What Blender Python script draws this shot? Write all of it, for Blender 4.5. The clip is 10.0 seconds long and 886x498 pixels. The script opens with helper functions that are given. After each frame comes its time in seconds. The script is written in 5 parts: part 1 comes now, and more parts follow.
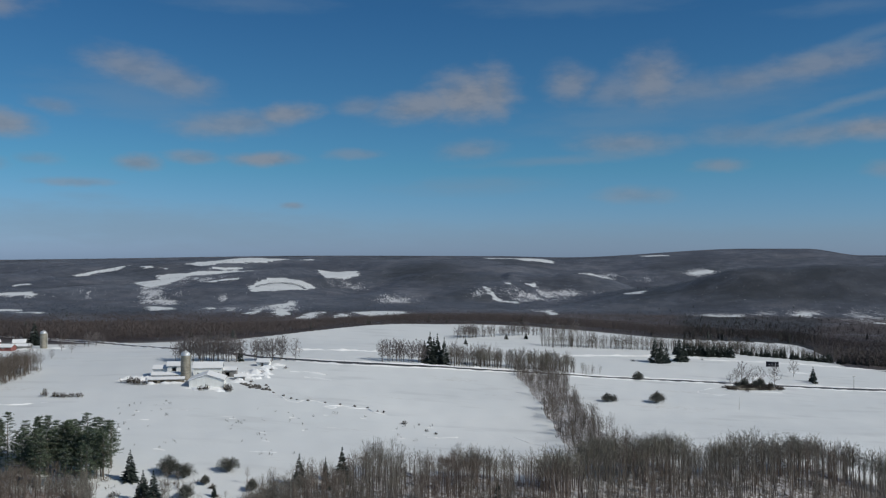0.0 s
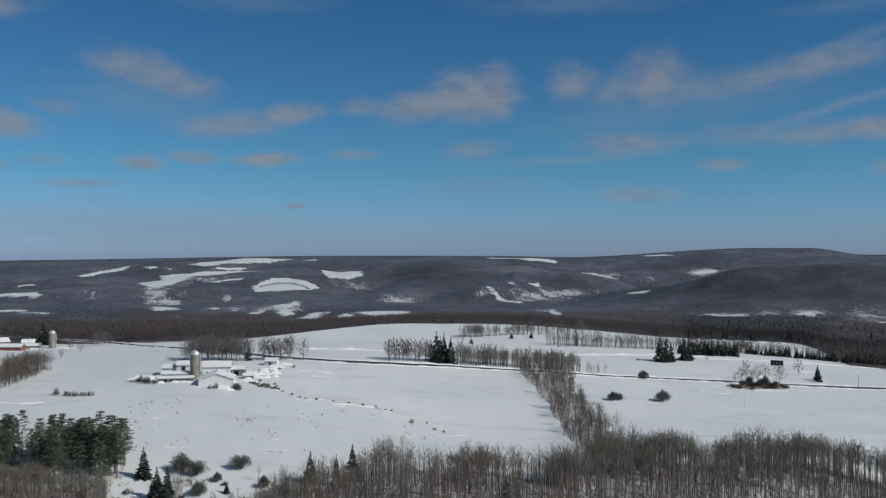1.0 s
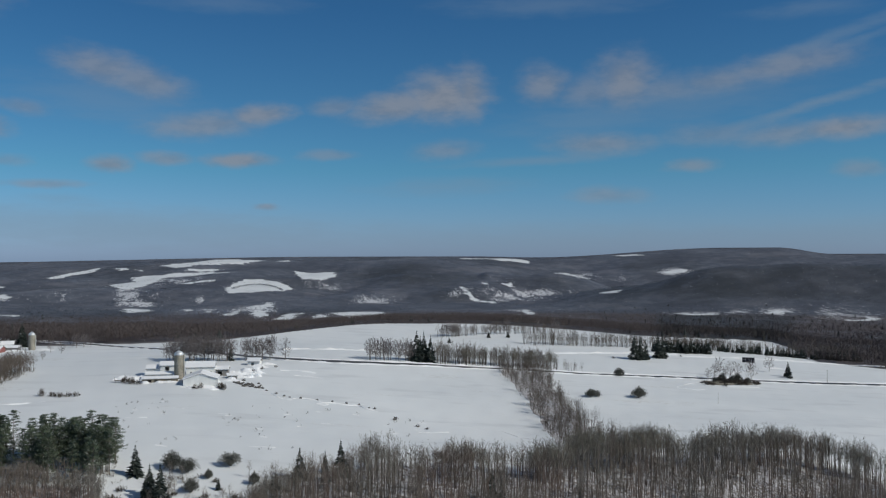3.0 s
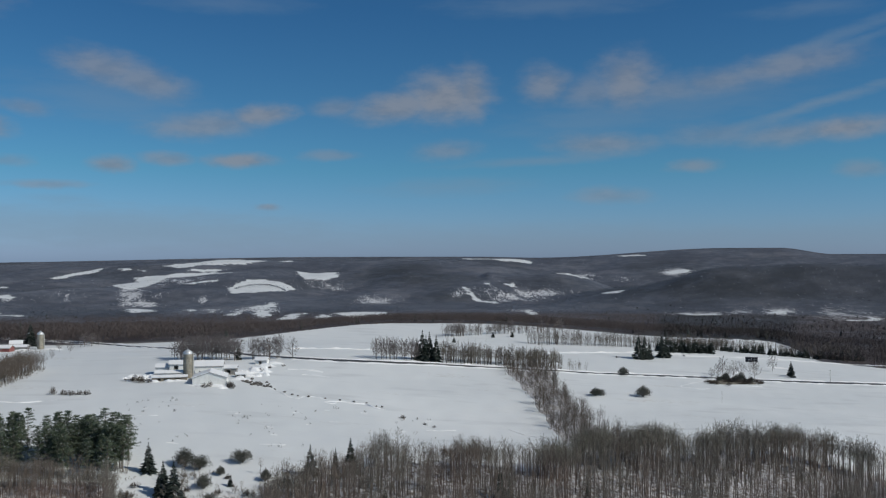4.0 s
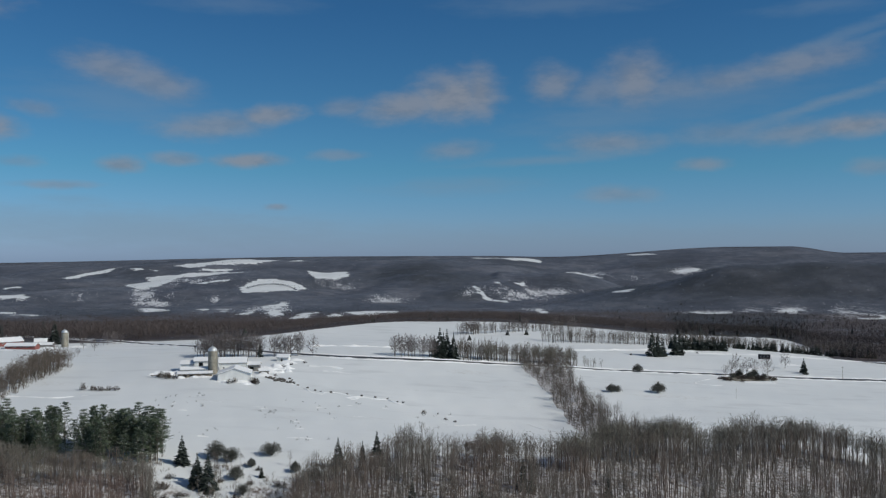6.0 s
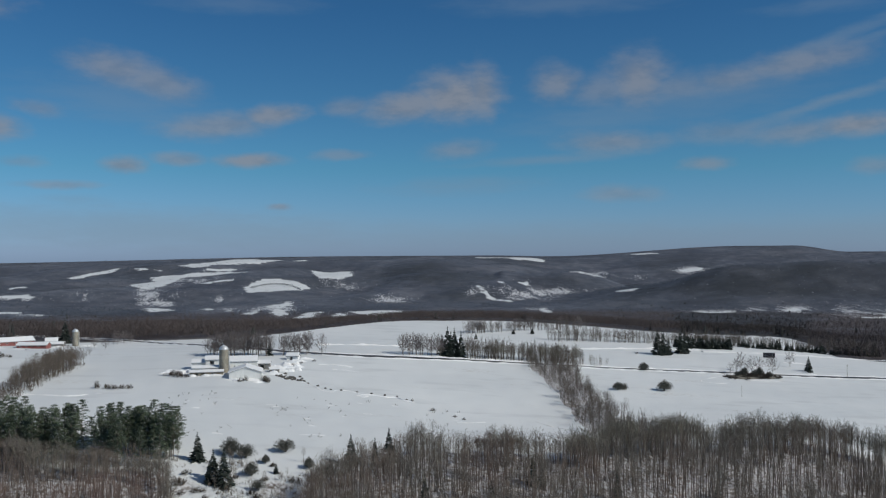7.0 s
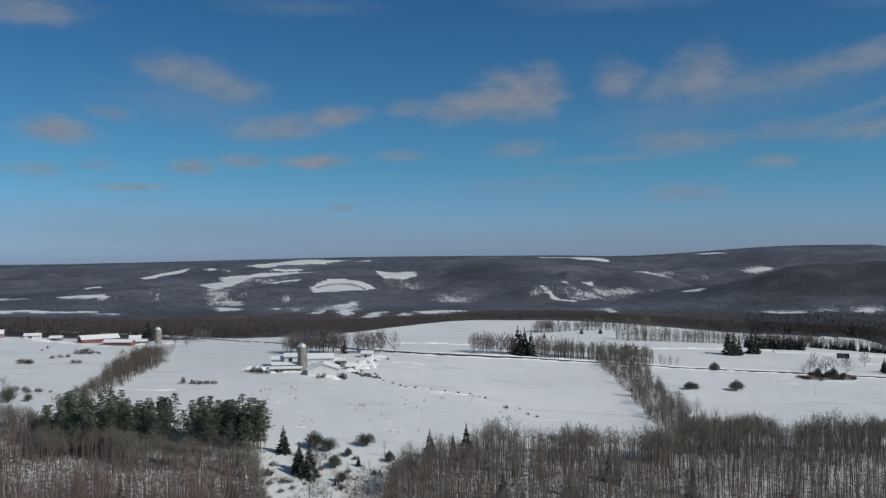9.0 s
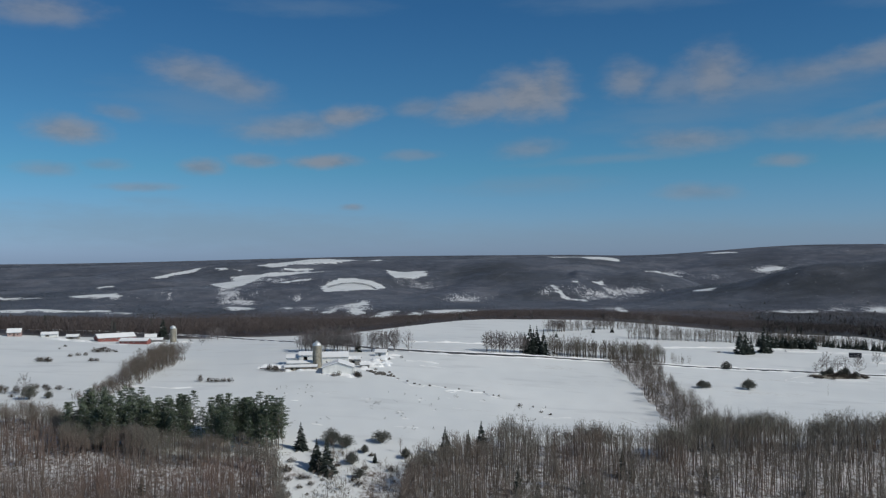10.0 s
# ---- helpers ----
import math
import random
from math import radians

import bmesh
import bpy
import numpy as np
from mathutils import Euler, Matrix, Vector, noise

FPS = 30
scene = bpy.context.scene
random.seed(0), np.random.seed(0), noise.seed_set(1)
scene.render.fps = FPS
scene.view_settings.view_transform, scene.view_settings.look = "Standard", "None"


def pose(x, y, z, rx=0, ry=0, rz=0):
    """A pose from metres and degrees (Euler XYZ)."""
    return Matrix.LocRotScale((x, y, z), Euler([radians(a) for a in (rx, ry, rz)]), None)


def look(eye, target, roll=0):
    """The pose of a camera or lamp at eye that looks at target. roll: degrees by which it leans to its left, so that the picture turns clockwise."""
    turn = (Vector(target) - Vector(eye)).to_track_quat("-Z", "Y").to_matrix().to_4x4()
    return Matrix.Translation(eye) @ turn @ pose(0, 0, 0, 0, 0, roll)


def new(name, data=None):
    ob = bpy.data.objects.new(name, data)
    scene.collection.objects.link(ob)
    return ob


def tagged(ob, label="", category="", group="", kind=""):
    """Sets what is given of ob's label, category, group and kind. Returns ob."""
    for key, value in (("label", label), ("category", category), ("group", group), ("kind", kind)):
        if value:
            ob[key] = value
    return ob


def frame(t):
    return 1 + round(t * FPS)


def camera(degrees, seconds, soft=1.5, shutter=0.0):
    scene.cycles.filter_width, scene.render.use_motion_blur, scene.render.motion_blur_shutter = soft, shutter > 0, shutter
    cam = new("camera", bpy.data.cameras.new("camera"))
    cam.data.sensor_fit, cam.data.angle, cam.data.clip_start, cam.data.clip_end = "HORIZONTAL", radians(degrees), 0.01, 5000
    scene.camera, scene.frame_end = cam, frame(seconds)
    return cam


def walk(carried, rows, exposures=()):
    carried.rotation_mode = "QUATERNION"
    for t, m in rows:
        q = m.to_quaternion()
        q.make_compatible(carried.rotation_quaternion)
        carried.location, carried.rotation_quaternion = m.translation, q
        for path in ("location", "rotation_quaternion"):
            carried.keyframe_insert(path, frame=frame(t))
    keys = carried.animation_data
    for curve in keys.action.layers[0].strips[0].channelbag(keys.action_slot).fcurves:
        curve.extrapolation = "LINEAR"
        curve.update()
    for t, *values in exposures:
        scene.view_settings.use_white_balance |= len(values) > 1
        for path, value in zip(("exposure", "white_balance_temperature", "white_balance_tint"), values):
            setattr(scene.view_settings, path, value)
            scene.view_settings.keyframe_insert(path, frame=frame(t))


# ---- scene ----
cam = camera(51.0, 10.0, 1.25)
PATH = [
    (0, (4.082, 14.454, 66.861), (4.385, 16.431, 66.88), 0.2),
    (0.5, (2.672, 13.011, 66.759), (2.972, 14.988, 66.778), 0.2),
    (1, (1.379, 11.37, 66.608), (1.676, 13.348, 66.627), 0.1),
    (1.5, (-0.127, 9.61, 66.613), (0.169, 11.588, 66.632), 0.1),
    (2, (-1.613, 7.719, 66.59), (-1.285, 9.691, 66.609), -0.0),
    (2.5, (-3.223, 5.704, 66.518), (-2.866, 7.672, 66.538), -0.1),
    (4, (-8.2, -0.193, 66.259), (-7.847, 1.775, 66.28), -0.1),
    (4.5, (-9.79, -2.295, 66.093), (-9.441, -0.326, 66.114), -0.1),
    (5, (-11.656, -4.246, 65.966), (-11.311, -2.276, 65.986), -0.2),
    (5.5, (-13.559, -6.379, 65.824), (-13.219, -4.408, 65.844), -0.2),
    (7, (-19.394, -13.279, 65.6), (-19.065, -11.307, 65.619), -0.3),
    (7.5, (-21.41, -15.536, 65.439), (-21.086, -13.562, 65.458), -0.3),
    (8, (-23.186, -17.903, 65.427), (-22.913, -15.922, 65.446), -0.4),
    (8.5, (-24.77, -20.089, 65.535), (-24.549, -18.101, 65.554), -0.4),
    (9, (-26.347, -22.092, 65.648), (-26.15, -20.102, 65.668), -0.4),
    (9.5, (-27.569, -23.981, 65.687), (-27.39, -21.989, 65.708), -0.4),
    (10, (-28.947, -25.913, 65.556), (-28.771, -23.921, 65.575), -0.4),
]

walk(cam, [(t, look(eye, target, roll)) for t, eye, target, roll in PATH], exposures=[(0, -0.5), (10, -0.5)])

# ---- daylight ----
SUN_AZ, SUN_EL = 120.0, 37.0
world = bpy.data.worlds.new("winter_sky")
scene.world = world
world.use_nodes = True
wt = world.node_tree
wt.nodes.clear()


def wnode(kind, **values):
    n = wt.nodes.new(kind)
    for key, value in values.items():
        n.inputs[key].default_value = value
    return n


def wmath(op, a, b=None, c=None, clamp=False):
    n = wt.nodes.new("ShaderNodeMath")
    n.operation, n.use_clamp = op, clamp
    for i, v in enumerate((a, b, c)):
        if v is None:
            continue
        if isinstance(v, (int, float)):
            n.inputs[i].default_value = v
        else:
            wt.links.new(v, n.inputs[i])
    return n.outputs[0]


def wmap(value, a, b, lo, hi):
    n = wt.nodes.new("ShaderNodeMapRange")
    n.interpolation_type = "SMOOTHSTEP"
    wt.links.new(value, n.inputs["Value"])
    for key, v in (("From Min", a), ("From Max", b), ("To Min", lo), ("To Max", hi)):
        n.inputs[key].default_value = v
    return n.outputs[0]


def wmix(fac, a, b):
    n = wt.nodes.new("ShaderNodeMix")
    n.data_type = "RGBA"
    for v, s in ((fac, n.inputs[0]), (a, n.inputs[6]), (b, n.inputs[7])):
        if isinstance(v, (float, tuple)):
            s.default_value = v
        else:
            wt.links.new(v, s)
    return n.outputs[2]


sky = wt.nodes.new("ShaderNodeTexSky")
sky.sky_type, sky.sun_disc = "NISHITA", False
sky.sun_elevation, sky.sun_rotation = radians(SUN_EL), radians(SUN_AZ)
sky.altitude, sky.air_density, sky.dust_density, sky.ozone_density = 500, 1.0, 0.6, 2.0

way = wt.nodes.new("ShaderNodeTexCoord").outputs["Generated"]
sep = wt.nodes.new("ShaderNodeSeparateXYZ")
wt.links.new(way, sep.inputs[0])
az = wmath("MULTIPLY", wmath("ARCTAN2", sep.outputs[0], sep.outputs[1]), 57.2958)
el = wmath("MULTIPLY", wmath("ARCSINE", sep.outputs[2]), 57.2958)
comb = wt.nodes.new("ShaderNodeCombineXYZ")
wt.links.new(az, comb.inputs[0])
wt.links.new(el, comb.inputs[1])


def wnoise(scale, detail, stretch):
    m = wt.nodes.new("ShaderNodeMapping")
    m.inputs["Scale"].default_value = (1.0, stretch, 1.0)
    wt.links.new(comb.outputs[0], m.inputs[0])
    n = wnode("ShaderNodeTexNoise", Scale=scale, Detail=detail, Roughness=0.6)
    wt.links.new(m.outputs[0], n.inputs["Vector"])
    return n


# the outlines of the clouds are frayed by two noises
warp = wnoise(0.42, 5.0, 1.9)
shift = wt.nodes.new("ShaderNodeVectorMath")
shift.operation = "MULTIPLY_ADD"
wt.links.new(warp.outputs["Color"], shift.inputs[0])
shift.inputs[1].default_value = (1.5, 0.5, 0.0)
shift.inputs[2].default_value = (-0.75, -0.25, 0.0)
bent = wt.nodes.new("ShaderNodeVectorMath")
bent.operation = "ADD"
wt.links.new(comb.outputs[0], bent.inputs[0])
wt.links.new(shift.outputs[0], bent.inputs[1])
fray = wnoise(0.55, 3.5, 2.2).outputs["Fac"]
streak = wnoise(0.35, 5.0, 5.0).outputs["Fac"]


def clouds(rows, inner, outer, grain, amount, base=1.0):
    """The cover of a set of clouds: compass angle, height, half width, half height, lean (all degrees), weight.
    base: how much flatter a cloud is below than above."""
    total = None
    for a, e, w, h, lean, weight in rows:
        m = wt.nodes.new("ShaderNodeMapping")
        m.vector_type = "TEXTURE"
        m.inputs["Location"].default_value = (a, e, 0)
        m.inputs["Rotation"].default_value = (0, 0, radians(lean))
        m.inputs["Scale"].default_value = (w, h, 1)
        wt.links.new(bent.outputs[0], m.inputs[0])
        n = wt.nodes.new("ShaderNodeVectorMath")
        n.operation = "LENGTH"
        if base == 1.0:
            wt.links.new(m.outputs[0], n.inputs[0])
        else:
            split, joined = wt.nodes.new("ShaderNodeSeparateXYZ"), wt.nodes.new("ShaderNodeCombineXYZ")
            wt.links.new(m.outputs[0], split.inputs[0])
            wt.links.new(split.outputs[0], joined.inputs[0])
            wt.links.new(wmath("MAXIMUM", split.outputs[1], wmath("MULTIPLY", split.outputs[1], -base)), joined.inputs[1])
            wt.links.new(joined.outputs[0], n.inputs[0])
        d = wmath("ADD", n.outputs["Value"], wmath("MULTIPLY", wmath("SUBTRACT", grain, 0.5), amount))
        v = wmap(d, outer, inner, 0.0, weight)
        total = v if total is None else wmath("MAXIMUM", total, v)
    return total


PUFFS_LOW = [(10.3, 9.8, 2.2, 1.35, 4, 1.0), (7.6, 9.3, 2.6, 0.81, 8, 0.9), (11.9, 10.0, 1.0, 1.42, 0, 0.9), (3.6, 9.2, 1.3, 0.47, 4, 0.55), (-9.9, 11.0, 2.2, 0.82, -10, 0.75),
             (-7.7, 10.4, 2.1, 0.84, -14, 0.7), (-0.9, 8.6, 1.7, 0.54, 7, 0.9), (-4.0, 7.9, 2.8, 0.66, 6, 0.75), (-2.2, 5.9, 1.8, 0.37, 1, 0.95), (-6.3, 5.9, 1.3, 0.33, 0, 0.7)]
PUFFS_WEST = [(-9.5, 5.5, 1.0, 0.39, 0, 0.85), (3.2, 6.3, 1.4, 0.27, 2, 0.5), (-13.0, 4.3, 1.9, 0.22, 1, 0.6), (-0.5, 3.1, 0.6, 0.2, 0, 0.7), (-14.1, 8.5, 1.1, 0.37, -8, 0.5),
              (-16.9, 7.4, 1.6, 0.7, -3, 0.95), (-18.4, 13.9, 2.5, 0.79, 0, 0.7), (-18.0, 5.2, 1.3, 0.35, 0, 0.5), (-14.8, 5.5, 1.0, 0.29, 0, 0.4)]
PUFFS_HIGH = [(16.5, 10.5, 1.2, 0.94, 0, 0.75), (21.4, 10.6, 1.5, 1.38, 0, 0.85), (19.5, 10.1, 2.0, 0.8, 3, 0.55), (23.5, 10.1, 2.4, 0.66, 0, 0.45), (30.6, 11.0, 3.0, 0.63, 7, 0.7),
              (26.9, 10.4, 2.1, 0.65, 5, 0.55), (32.4, 11.2, 1.8, 0.56, 3, 0.6), (33.7, 7.3, 2.2, 0.53, 3, 0.95), (30.5, 7.1, 2.6, 0.55, 3, 0.65), (26.6, 7.2, 2.5, 0.56, 0, 0.45),
              (20.0, 6.9, 2.7, 0.51, 0, 0.7), (25.3, 5.5, 1.2, 0.3, 0, 0.65), (34.5, 5.0, 1.1, 0.44, 0, 0.5), (20.3, 3.8, 1.8, 0.41, 0, 0.55), (10.5, 6.6, 1.6, 0.48, 4, 0.55)]
WISPS = [(16.1, 6.0, 4.4, 0.27, 3, 0.6), (19.5, 8.4, 4.7, 0.84, 5, 0.4), (10.5, 4.4, 4.0, 0.49, 2, 0.45), (32.3, 8.8, 4.3, 0.28, 14, 0.75), (31.8, 12.0, 4.9, 0.34, 17, 0.5),
         (34.7, 12.2, 1.7, 0.24, 12, 0.4), (16.5, 15.2, 5.4, 0.52, 0, 0.4), (-3.2, 15.1, 4.0, 0.44, 0, 0.35), (31.8, 14.1, 2.7, 0.37, 0, 0.35), (-9.6, 9.2, 4.1, 1.15, -6, 0.4),
         (-8.7, 1.8, 14.0, 1.12, -2, 0.65), (17.4, 1.1, 16.1, 0.86, 0, 0.45), (32.0, 1.1, 8.4, 0.9, 2, 0.4), (-12.2, 3.5, 1.8, 0.29, 0, 0.35), (25.0, 9.4, 6.0, 1.2, 6, 0.35)]
puffs = wmath("MAXIMUM", clouds(PUFFS_LOW + PUFFS_WEST, 0.2, 1.8, fray, 1.0, 1.12), clouds(PUFFS_HIGH, 0.1, 1.9, fray, 1.0, 1.12))
wisps = clouds(WISPS, 0.0, 1.75, streak, 1.5)
# past the part of the sky that is described, thin scattered cloud goes on all round
scatter = wmap(wnoise(0.09, 6.0, 2.2).outputs["Fac"], 0.55, 0.75, 0.0, 0.5)
around = wmath("MULTIPLY", scatter, wmap(wmath("ABSOLUTE", wmath("SUBTRACT", az, 8.0)), 38.0, 60.0, 0.0, 1.0))
puffs = wmath("MAXIMUM", puffs, around)

# the air's colour by height over the horizon
ramp = wt.nodes.new("ShaderNodeValToRGB")
stops = [(0.005, (0.60, 0.87, 1.62, 1)), (0.022, (0.56, 0.88, 1.48, 1)), (0.06, (0.385, 0.86, 1.20, 1)), (0.11, (0.335, 0.76, 1.07, 1)), (0.17, (0.275, 0.69, 1.02, 1)), (0.3, (0.64, 0.78, 0.89, 1)), (0.5, (0.8, 0.86, 0.89, 1))]
while len(ramp.color_ramp.elements) < len(stops):
    ramp.color_ramp.elements.new(0.5)
for e, (at, colour) in zip(ramp.color_ramp.elements, stops):
    e.position, e.color = at, colour
wt.links.new(wmath("DIVIDE", el, 90.0), ramp.inputs[0])
tint = wt.nodes.new("ShaderNodeMix")
tint.data_type, tint.blend_type = "RGBA", "MULTIPLY"
tint.inputs[0].default_value = 1.0
wt.links.new(sky.outputs[0], tint.inputs[6])
wt.links.new(ramp.outputs[0], tint.inputs[7])
PUFF_COLOUR, PUFF_SHADE, WISP_COLOUR = (3.95, 4.25, 4.9, 1.0), (3.25, 3.65, 4.4, 1.0), (3.1, 4.2, 5.5, 1.0)
shown = wmix(wmath("MULTIPLY", wisps, 0.62), tint.outputs[2], WISP_COLOUR)
lit = wmix(wmap(fray, 0.4, 0.65, 0.0, 1.0), PUFF_COLOUR, PUFF_SHADE)
shown = wmix(wmath("MULTIPLY", puffs, 0.82), shown, lit)
back = wnode("ShaderNodeBackground", Strength=0.085)
wt.links.new(shown, back.inputs["Color"])
wt.links.new(back.outputs[0], wt.nodes.new("ShaderNodeOutputWorld").inputs["Surface"])

lamp = bpy.data.lights.new("sun", "SUN")
lamp.energy, lamp.angle, lamp.color = 3.6, radians(0.53), (1.0, 0.965, 0.865)
sun = new("sun", lamp)
sun_way = Vector((math.sin(radians(SUN_AZ)) * math.cos(radians(SUN_EL)), math.cos(radians(SUN_AZ)) * math.cos(radians(SUN_EL)), math.sin(radians(SUN_EL))))
sun.matrix_basis = look(sun_way * 400, (0, 0, 0))

# ---- materials ----
class Mat:
    """A small wrapper round a node material with one Principled shader."""

    def __init__(self, name, rough=0.8, metal=0.0):
        self.m = bpy.data.materials.new(name)
        self.m.use_nodes = True
        self.t = self.m.node_tree
        self.p = self.t.nodes["Principled BSDF"]
        self.p.inputs["Roughness"].default_value = rough
        self.p.inputs["Metallic"].default_value = metal
        self.coord = self.t.nodes.new("ShaderNodeTexCoord").outputs["Object"]

    def put(self, v, s):
        if isinstance(v, (int, float, tuple)):
            s.default_value = v
        else:
            self.t.links.new(v, s)

    def noise(self, scale, detail=3.0, stretch=(1, 1, 1), world=False):
        n = self.t.nodes.new("ShaderNodeTexNoise")
        n.inputs["Scale"].default_value, n.inputs["Detail"].default_value = scale, detail
        m = self.t.nodes.new("ShaderNodeMapping")
        m.inputs["Scale"].default_value = stretch
        if world:
            self.t.links.new(self.t.nodes.new("ShaderNodeNewGeometry").outputs["Position"], m.inputs[0])
        else:
            self.t.links.new(self.coord, m.inputs[0])
        self.t.links.new(m.outputs[0], n.inputs["Vector"])
        return n.outputs["Fac"]

    def math(self, op, a, b=0.0, clamp=False):
        n = self.t.nodes.new("ShaderNodeMath")
        n.operation, n.use_clamp = op, clamp
        self.put(a, n.inputs[0])
        self.put(b, n.inputs[1])
        return n.outputs[0]

    def range(self, v, a, b, lo=0.0, hi=1.0):
        n = self.t.nodes.new("ShaderNodeMapRange")
        n.interpolation_type = "SMOOTHSTEP"
        self.put(v, n.inputs["Value"])
        for key, x in (("From Min", a), ("From Max", b), ("To Min", lo), ("To Max", hi)):
            n.inputs[key].default_value = x
        return n.outputs[0]

    def mix(self, f, a, b):
        n = self.t.nodes.new("ShaderNodeMix")
        n.data_type = "RGBA"
        for v, s in ((f, n.inputs[0]), (a, n.inputs[6]), (b, n.inputs[7])):
            self.put((*v, 1.0) if isinstance(v, tuple) and len(v) == 3 else v, s)
        return n.outputs[2]

    def attribute(self, name):
        n = self.t.nodes.new("ShaderNodeAttribute")
        n.attribute_name = name
        return n.outputs["Fac"]

    def island(self):
        return self.t.nodes.new("ShaderNodeNewGeometry").outputs["Random Per Island"]

    def each(self):
        return self.t.nodes.new("ShaderNodeObjectInfo").outputs["Random"]

    def normal_z(self):
        n = self.t.nodes.new("ShaderNodeSeparateXYZ")
        self.t.links.new(self.t.nodes.new("ShaderNodeNewGeometry").outputs["Normal"], n.inputs[0])
        return n.outputs[2]

    def bump(self, v, strength=0.3, distance=0.05):
        n = self.t.nodes.new("ShaderNodeBump")
        n.inputs["Strength"].default_value, n.inputs["Distance"].default_value = strength, distance
        self.put(v, n.inputs["Height"])
        self.t.links.new(n.outputs[0], self.p.inputs["Normal"])

    def done(self, colour, rough=None):
        self.put((*colour, 1.0) if isinstance(colour, tuple) and len(colour) == 3 else colour, self.p.inputs["Base Color"])
        if rough is not None:
            self.put(rough, self.p.inputs["Roughness"])
        self.p.inputs["Specular IOR Level"].default_value = 0.25
        return self.m


def ground_material():
    k = Mat("snow_ground", 0.7)
    # snow with wind crust, thin patches where stubble shows
    big, fine = k.noise(0.012, 4), k.noise(0.35, 4, (1, 2.2, 1))
    drift = k.noise(0.05, 5, (0.45, 1.6, 1))
    snow = k.mix(k.range(big, 0.35, 0.7), (0.74, 0.765, 0.775), (0.80, 0.82, 0.825))
    snow = k.mix(k.range(drift, 0.54, 0.72, 0, 0.55), snow, (0.62, 0.64, 0.65))
    thin = k.math("MULTIPLY", k.range(k.noise(0.028, 5, (0.6, 1.8, 1)), 0.60, 0.74), k.range(fine, 0.46, 0.66))
    snow = k.mix(k.math("MULTIPLY", thin, 0.35), snow, (0.42, 0.38, 0.32))
    # the floor of the woods: leaf litter and brush through the snow
    cover = k.attribute("woods")
    litter = k.mix(k.range(k.noise(0.22, 6), 0.35, 0.65), (0.10, 0.072, 0.055), (0.22, 0.17, 0.14))
    dapple = k.range(k.noise(0.9, 6, (1, 0.6, 1)), 0.34, 0.62)
    floor_near = k.mix(dapple, litter, (0.74, 0.74, 0.76))
    # far woods from above: brown crowns nearer, haze blue painted into those far off
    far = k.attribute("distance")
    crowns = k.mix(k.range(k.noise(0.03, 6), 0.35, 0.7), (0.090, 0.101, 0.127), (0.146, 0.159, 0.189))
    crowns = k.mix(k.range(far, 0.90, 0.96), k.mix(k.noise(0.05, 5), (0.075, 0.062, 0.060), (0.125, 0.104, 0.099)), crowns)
    # broad dark and light patches put hill shading into the crown colour
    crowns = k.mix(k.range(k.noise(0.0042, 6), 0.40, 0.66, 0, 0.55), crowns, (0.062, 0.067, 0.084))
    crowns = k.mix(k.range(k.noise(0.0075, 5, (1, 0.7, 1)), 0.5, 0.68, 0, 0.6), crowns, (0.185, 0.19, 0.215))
    # hillside and cloud shade put into the crown colour, with some naturally dark stands
    ever = k.math("MULTIPLY", k.attribute("shade_and_stands"), k.range(k.noise(0.012, 6), 0.3, 0.6, 0.45, 1.0))
    crowns = k.mix(k.math("MULTIPLY", ever, 0.8), crowns, (0.045, 0.050, 0.055))
    gaps = k.math("ADD", k.noise(0.3, 4, (1, 0.10, 1)), k.math("MULTIPLY", k.attribute("gaps"), k.range(k.noise(0.022, 3, (1, 0.3, 1)), 0.36, 0.64, 0.08, 0.33)))
    crowns = k.mix(k.range(gaps, 0.68, 0.76, 0, 0.8), crowns, (0.72, 0.73, 0.75))
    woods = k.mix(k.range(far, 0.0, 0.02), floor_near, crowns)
    edge = k.math("ADD", cover, k.math("MULTIPLY", k.math("SUBTRACT", k.noise(0.06, 7, (1, 0.4, 1)), 0.5), k.range(far, 0.5, 1.0, 0.5, 0.35)))
    k.bump(k.math("ADD", k.math("MULTIPLY", drift, 3.0), k.math("ADD", fine, k.math("MULTIPLY", k.noise(0.011, 3, (0.6, 1.5, 1)), 7.0))), 0.5, 0.35)
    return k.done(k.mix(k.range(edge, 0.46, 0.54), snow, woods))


def bark(name, dark, light):
    k = Mat(name, 0.9)
    c = k.mix(k.each(), dark, light)
    c = k.mix(k.range(k.noise(1.3, 4, (1, 1, 0.3), True), 0.35, 0.7, 0, 0.6), c, light)
    return k.done(c)


def crowd_bark(name, dark, light, third, patch_shading=0.0):
    """The last argument sets how strongly broad patches paint tone and hill shading in."""
    k = Mat(name, 0.9)
    c = k.mix(k.island(), dark, light)
    if patch_shading:
        c = k.mix(k.range(k.noise(0.0045, 6, (1, 1, 1), True), 0.45, 0.62, 0, patch_shading), c, tuple(0.5 * v for v in dark))
        c = k.mix(k.range(k.noise(0.008, 5, (1, 1, 1), True), 0.5, 0.68, 0, patch_shading), c, tuple(1.5 * v for v in light))
    c = k.mix(k.range(k.noise(0.045, 3, (1, 1, 1), True), 0.45, 0.65, 0, 0.7), c, third)
    return k.done(c)


def needles(name, dark, light, snow=0.0):
    k = Mat(name, 0.75)
    c = k.mix(k.island(), dark, light)
    c = k.mix(k.range(k.noise(0.8, 3, (1, 1, 1), True), 0.45, 0.7, 0, 0.5), c, dark)
    if snow:
        c = k.mix(k.math("MULTIPLY", k.range(k.island(), 1 - snow, 1 - snow + 0.02), 0.75), c, (0.75, 0.77, 0.8))
    return k.done(c)


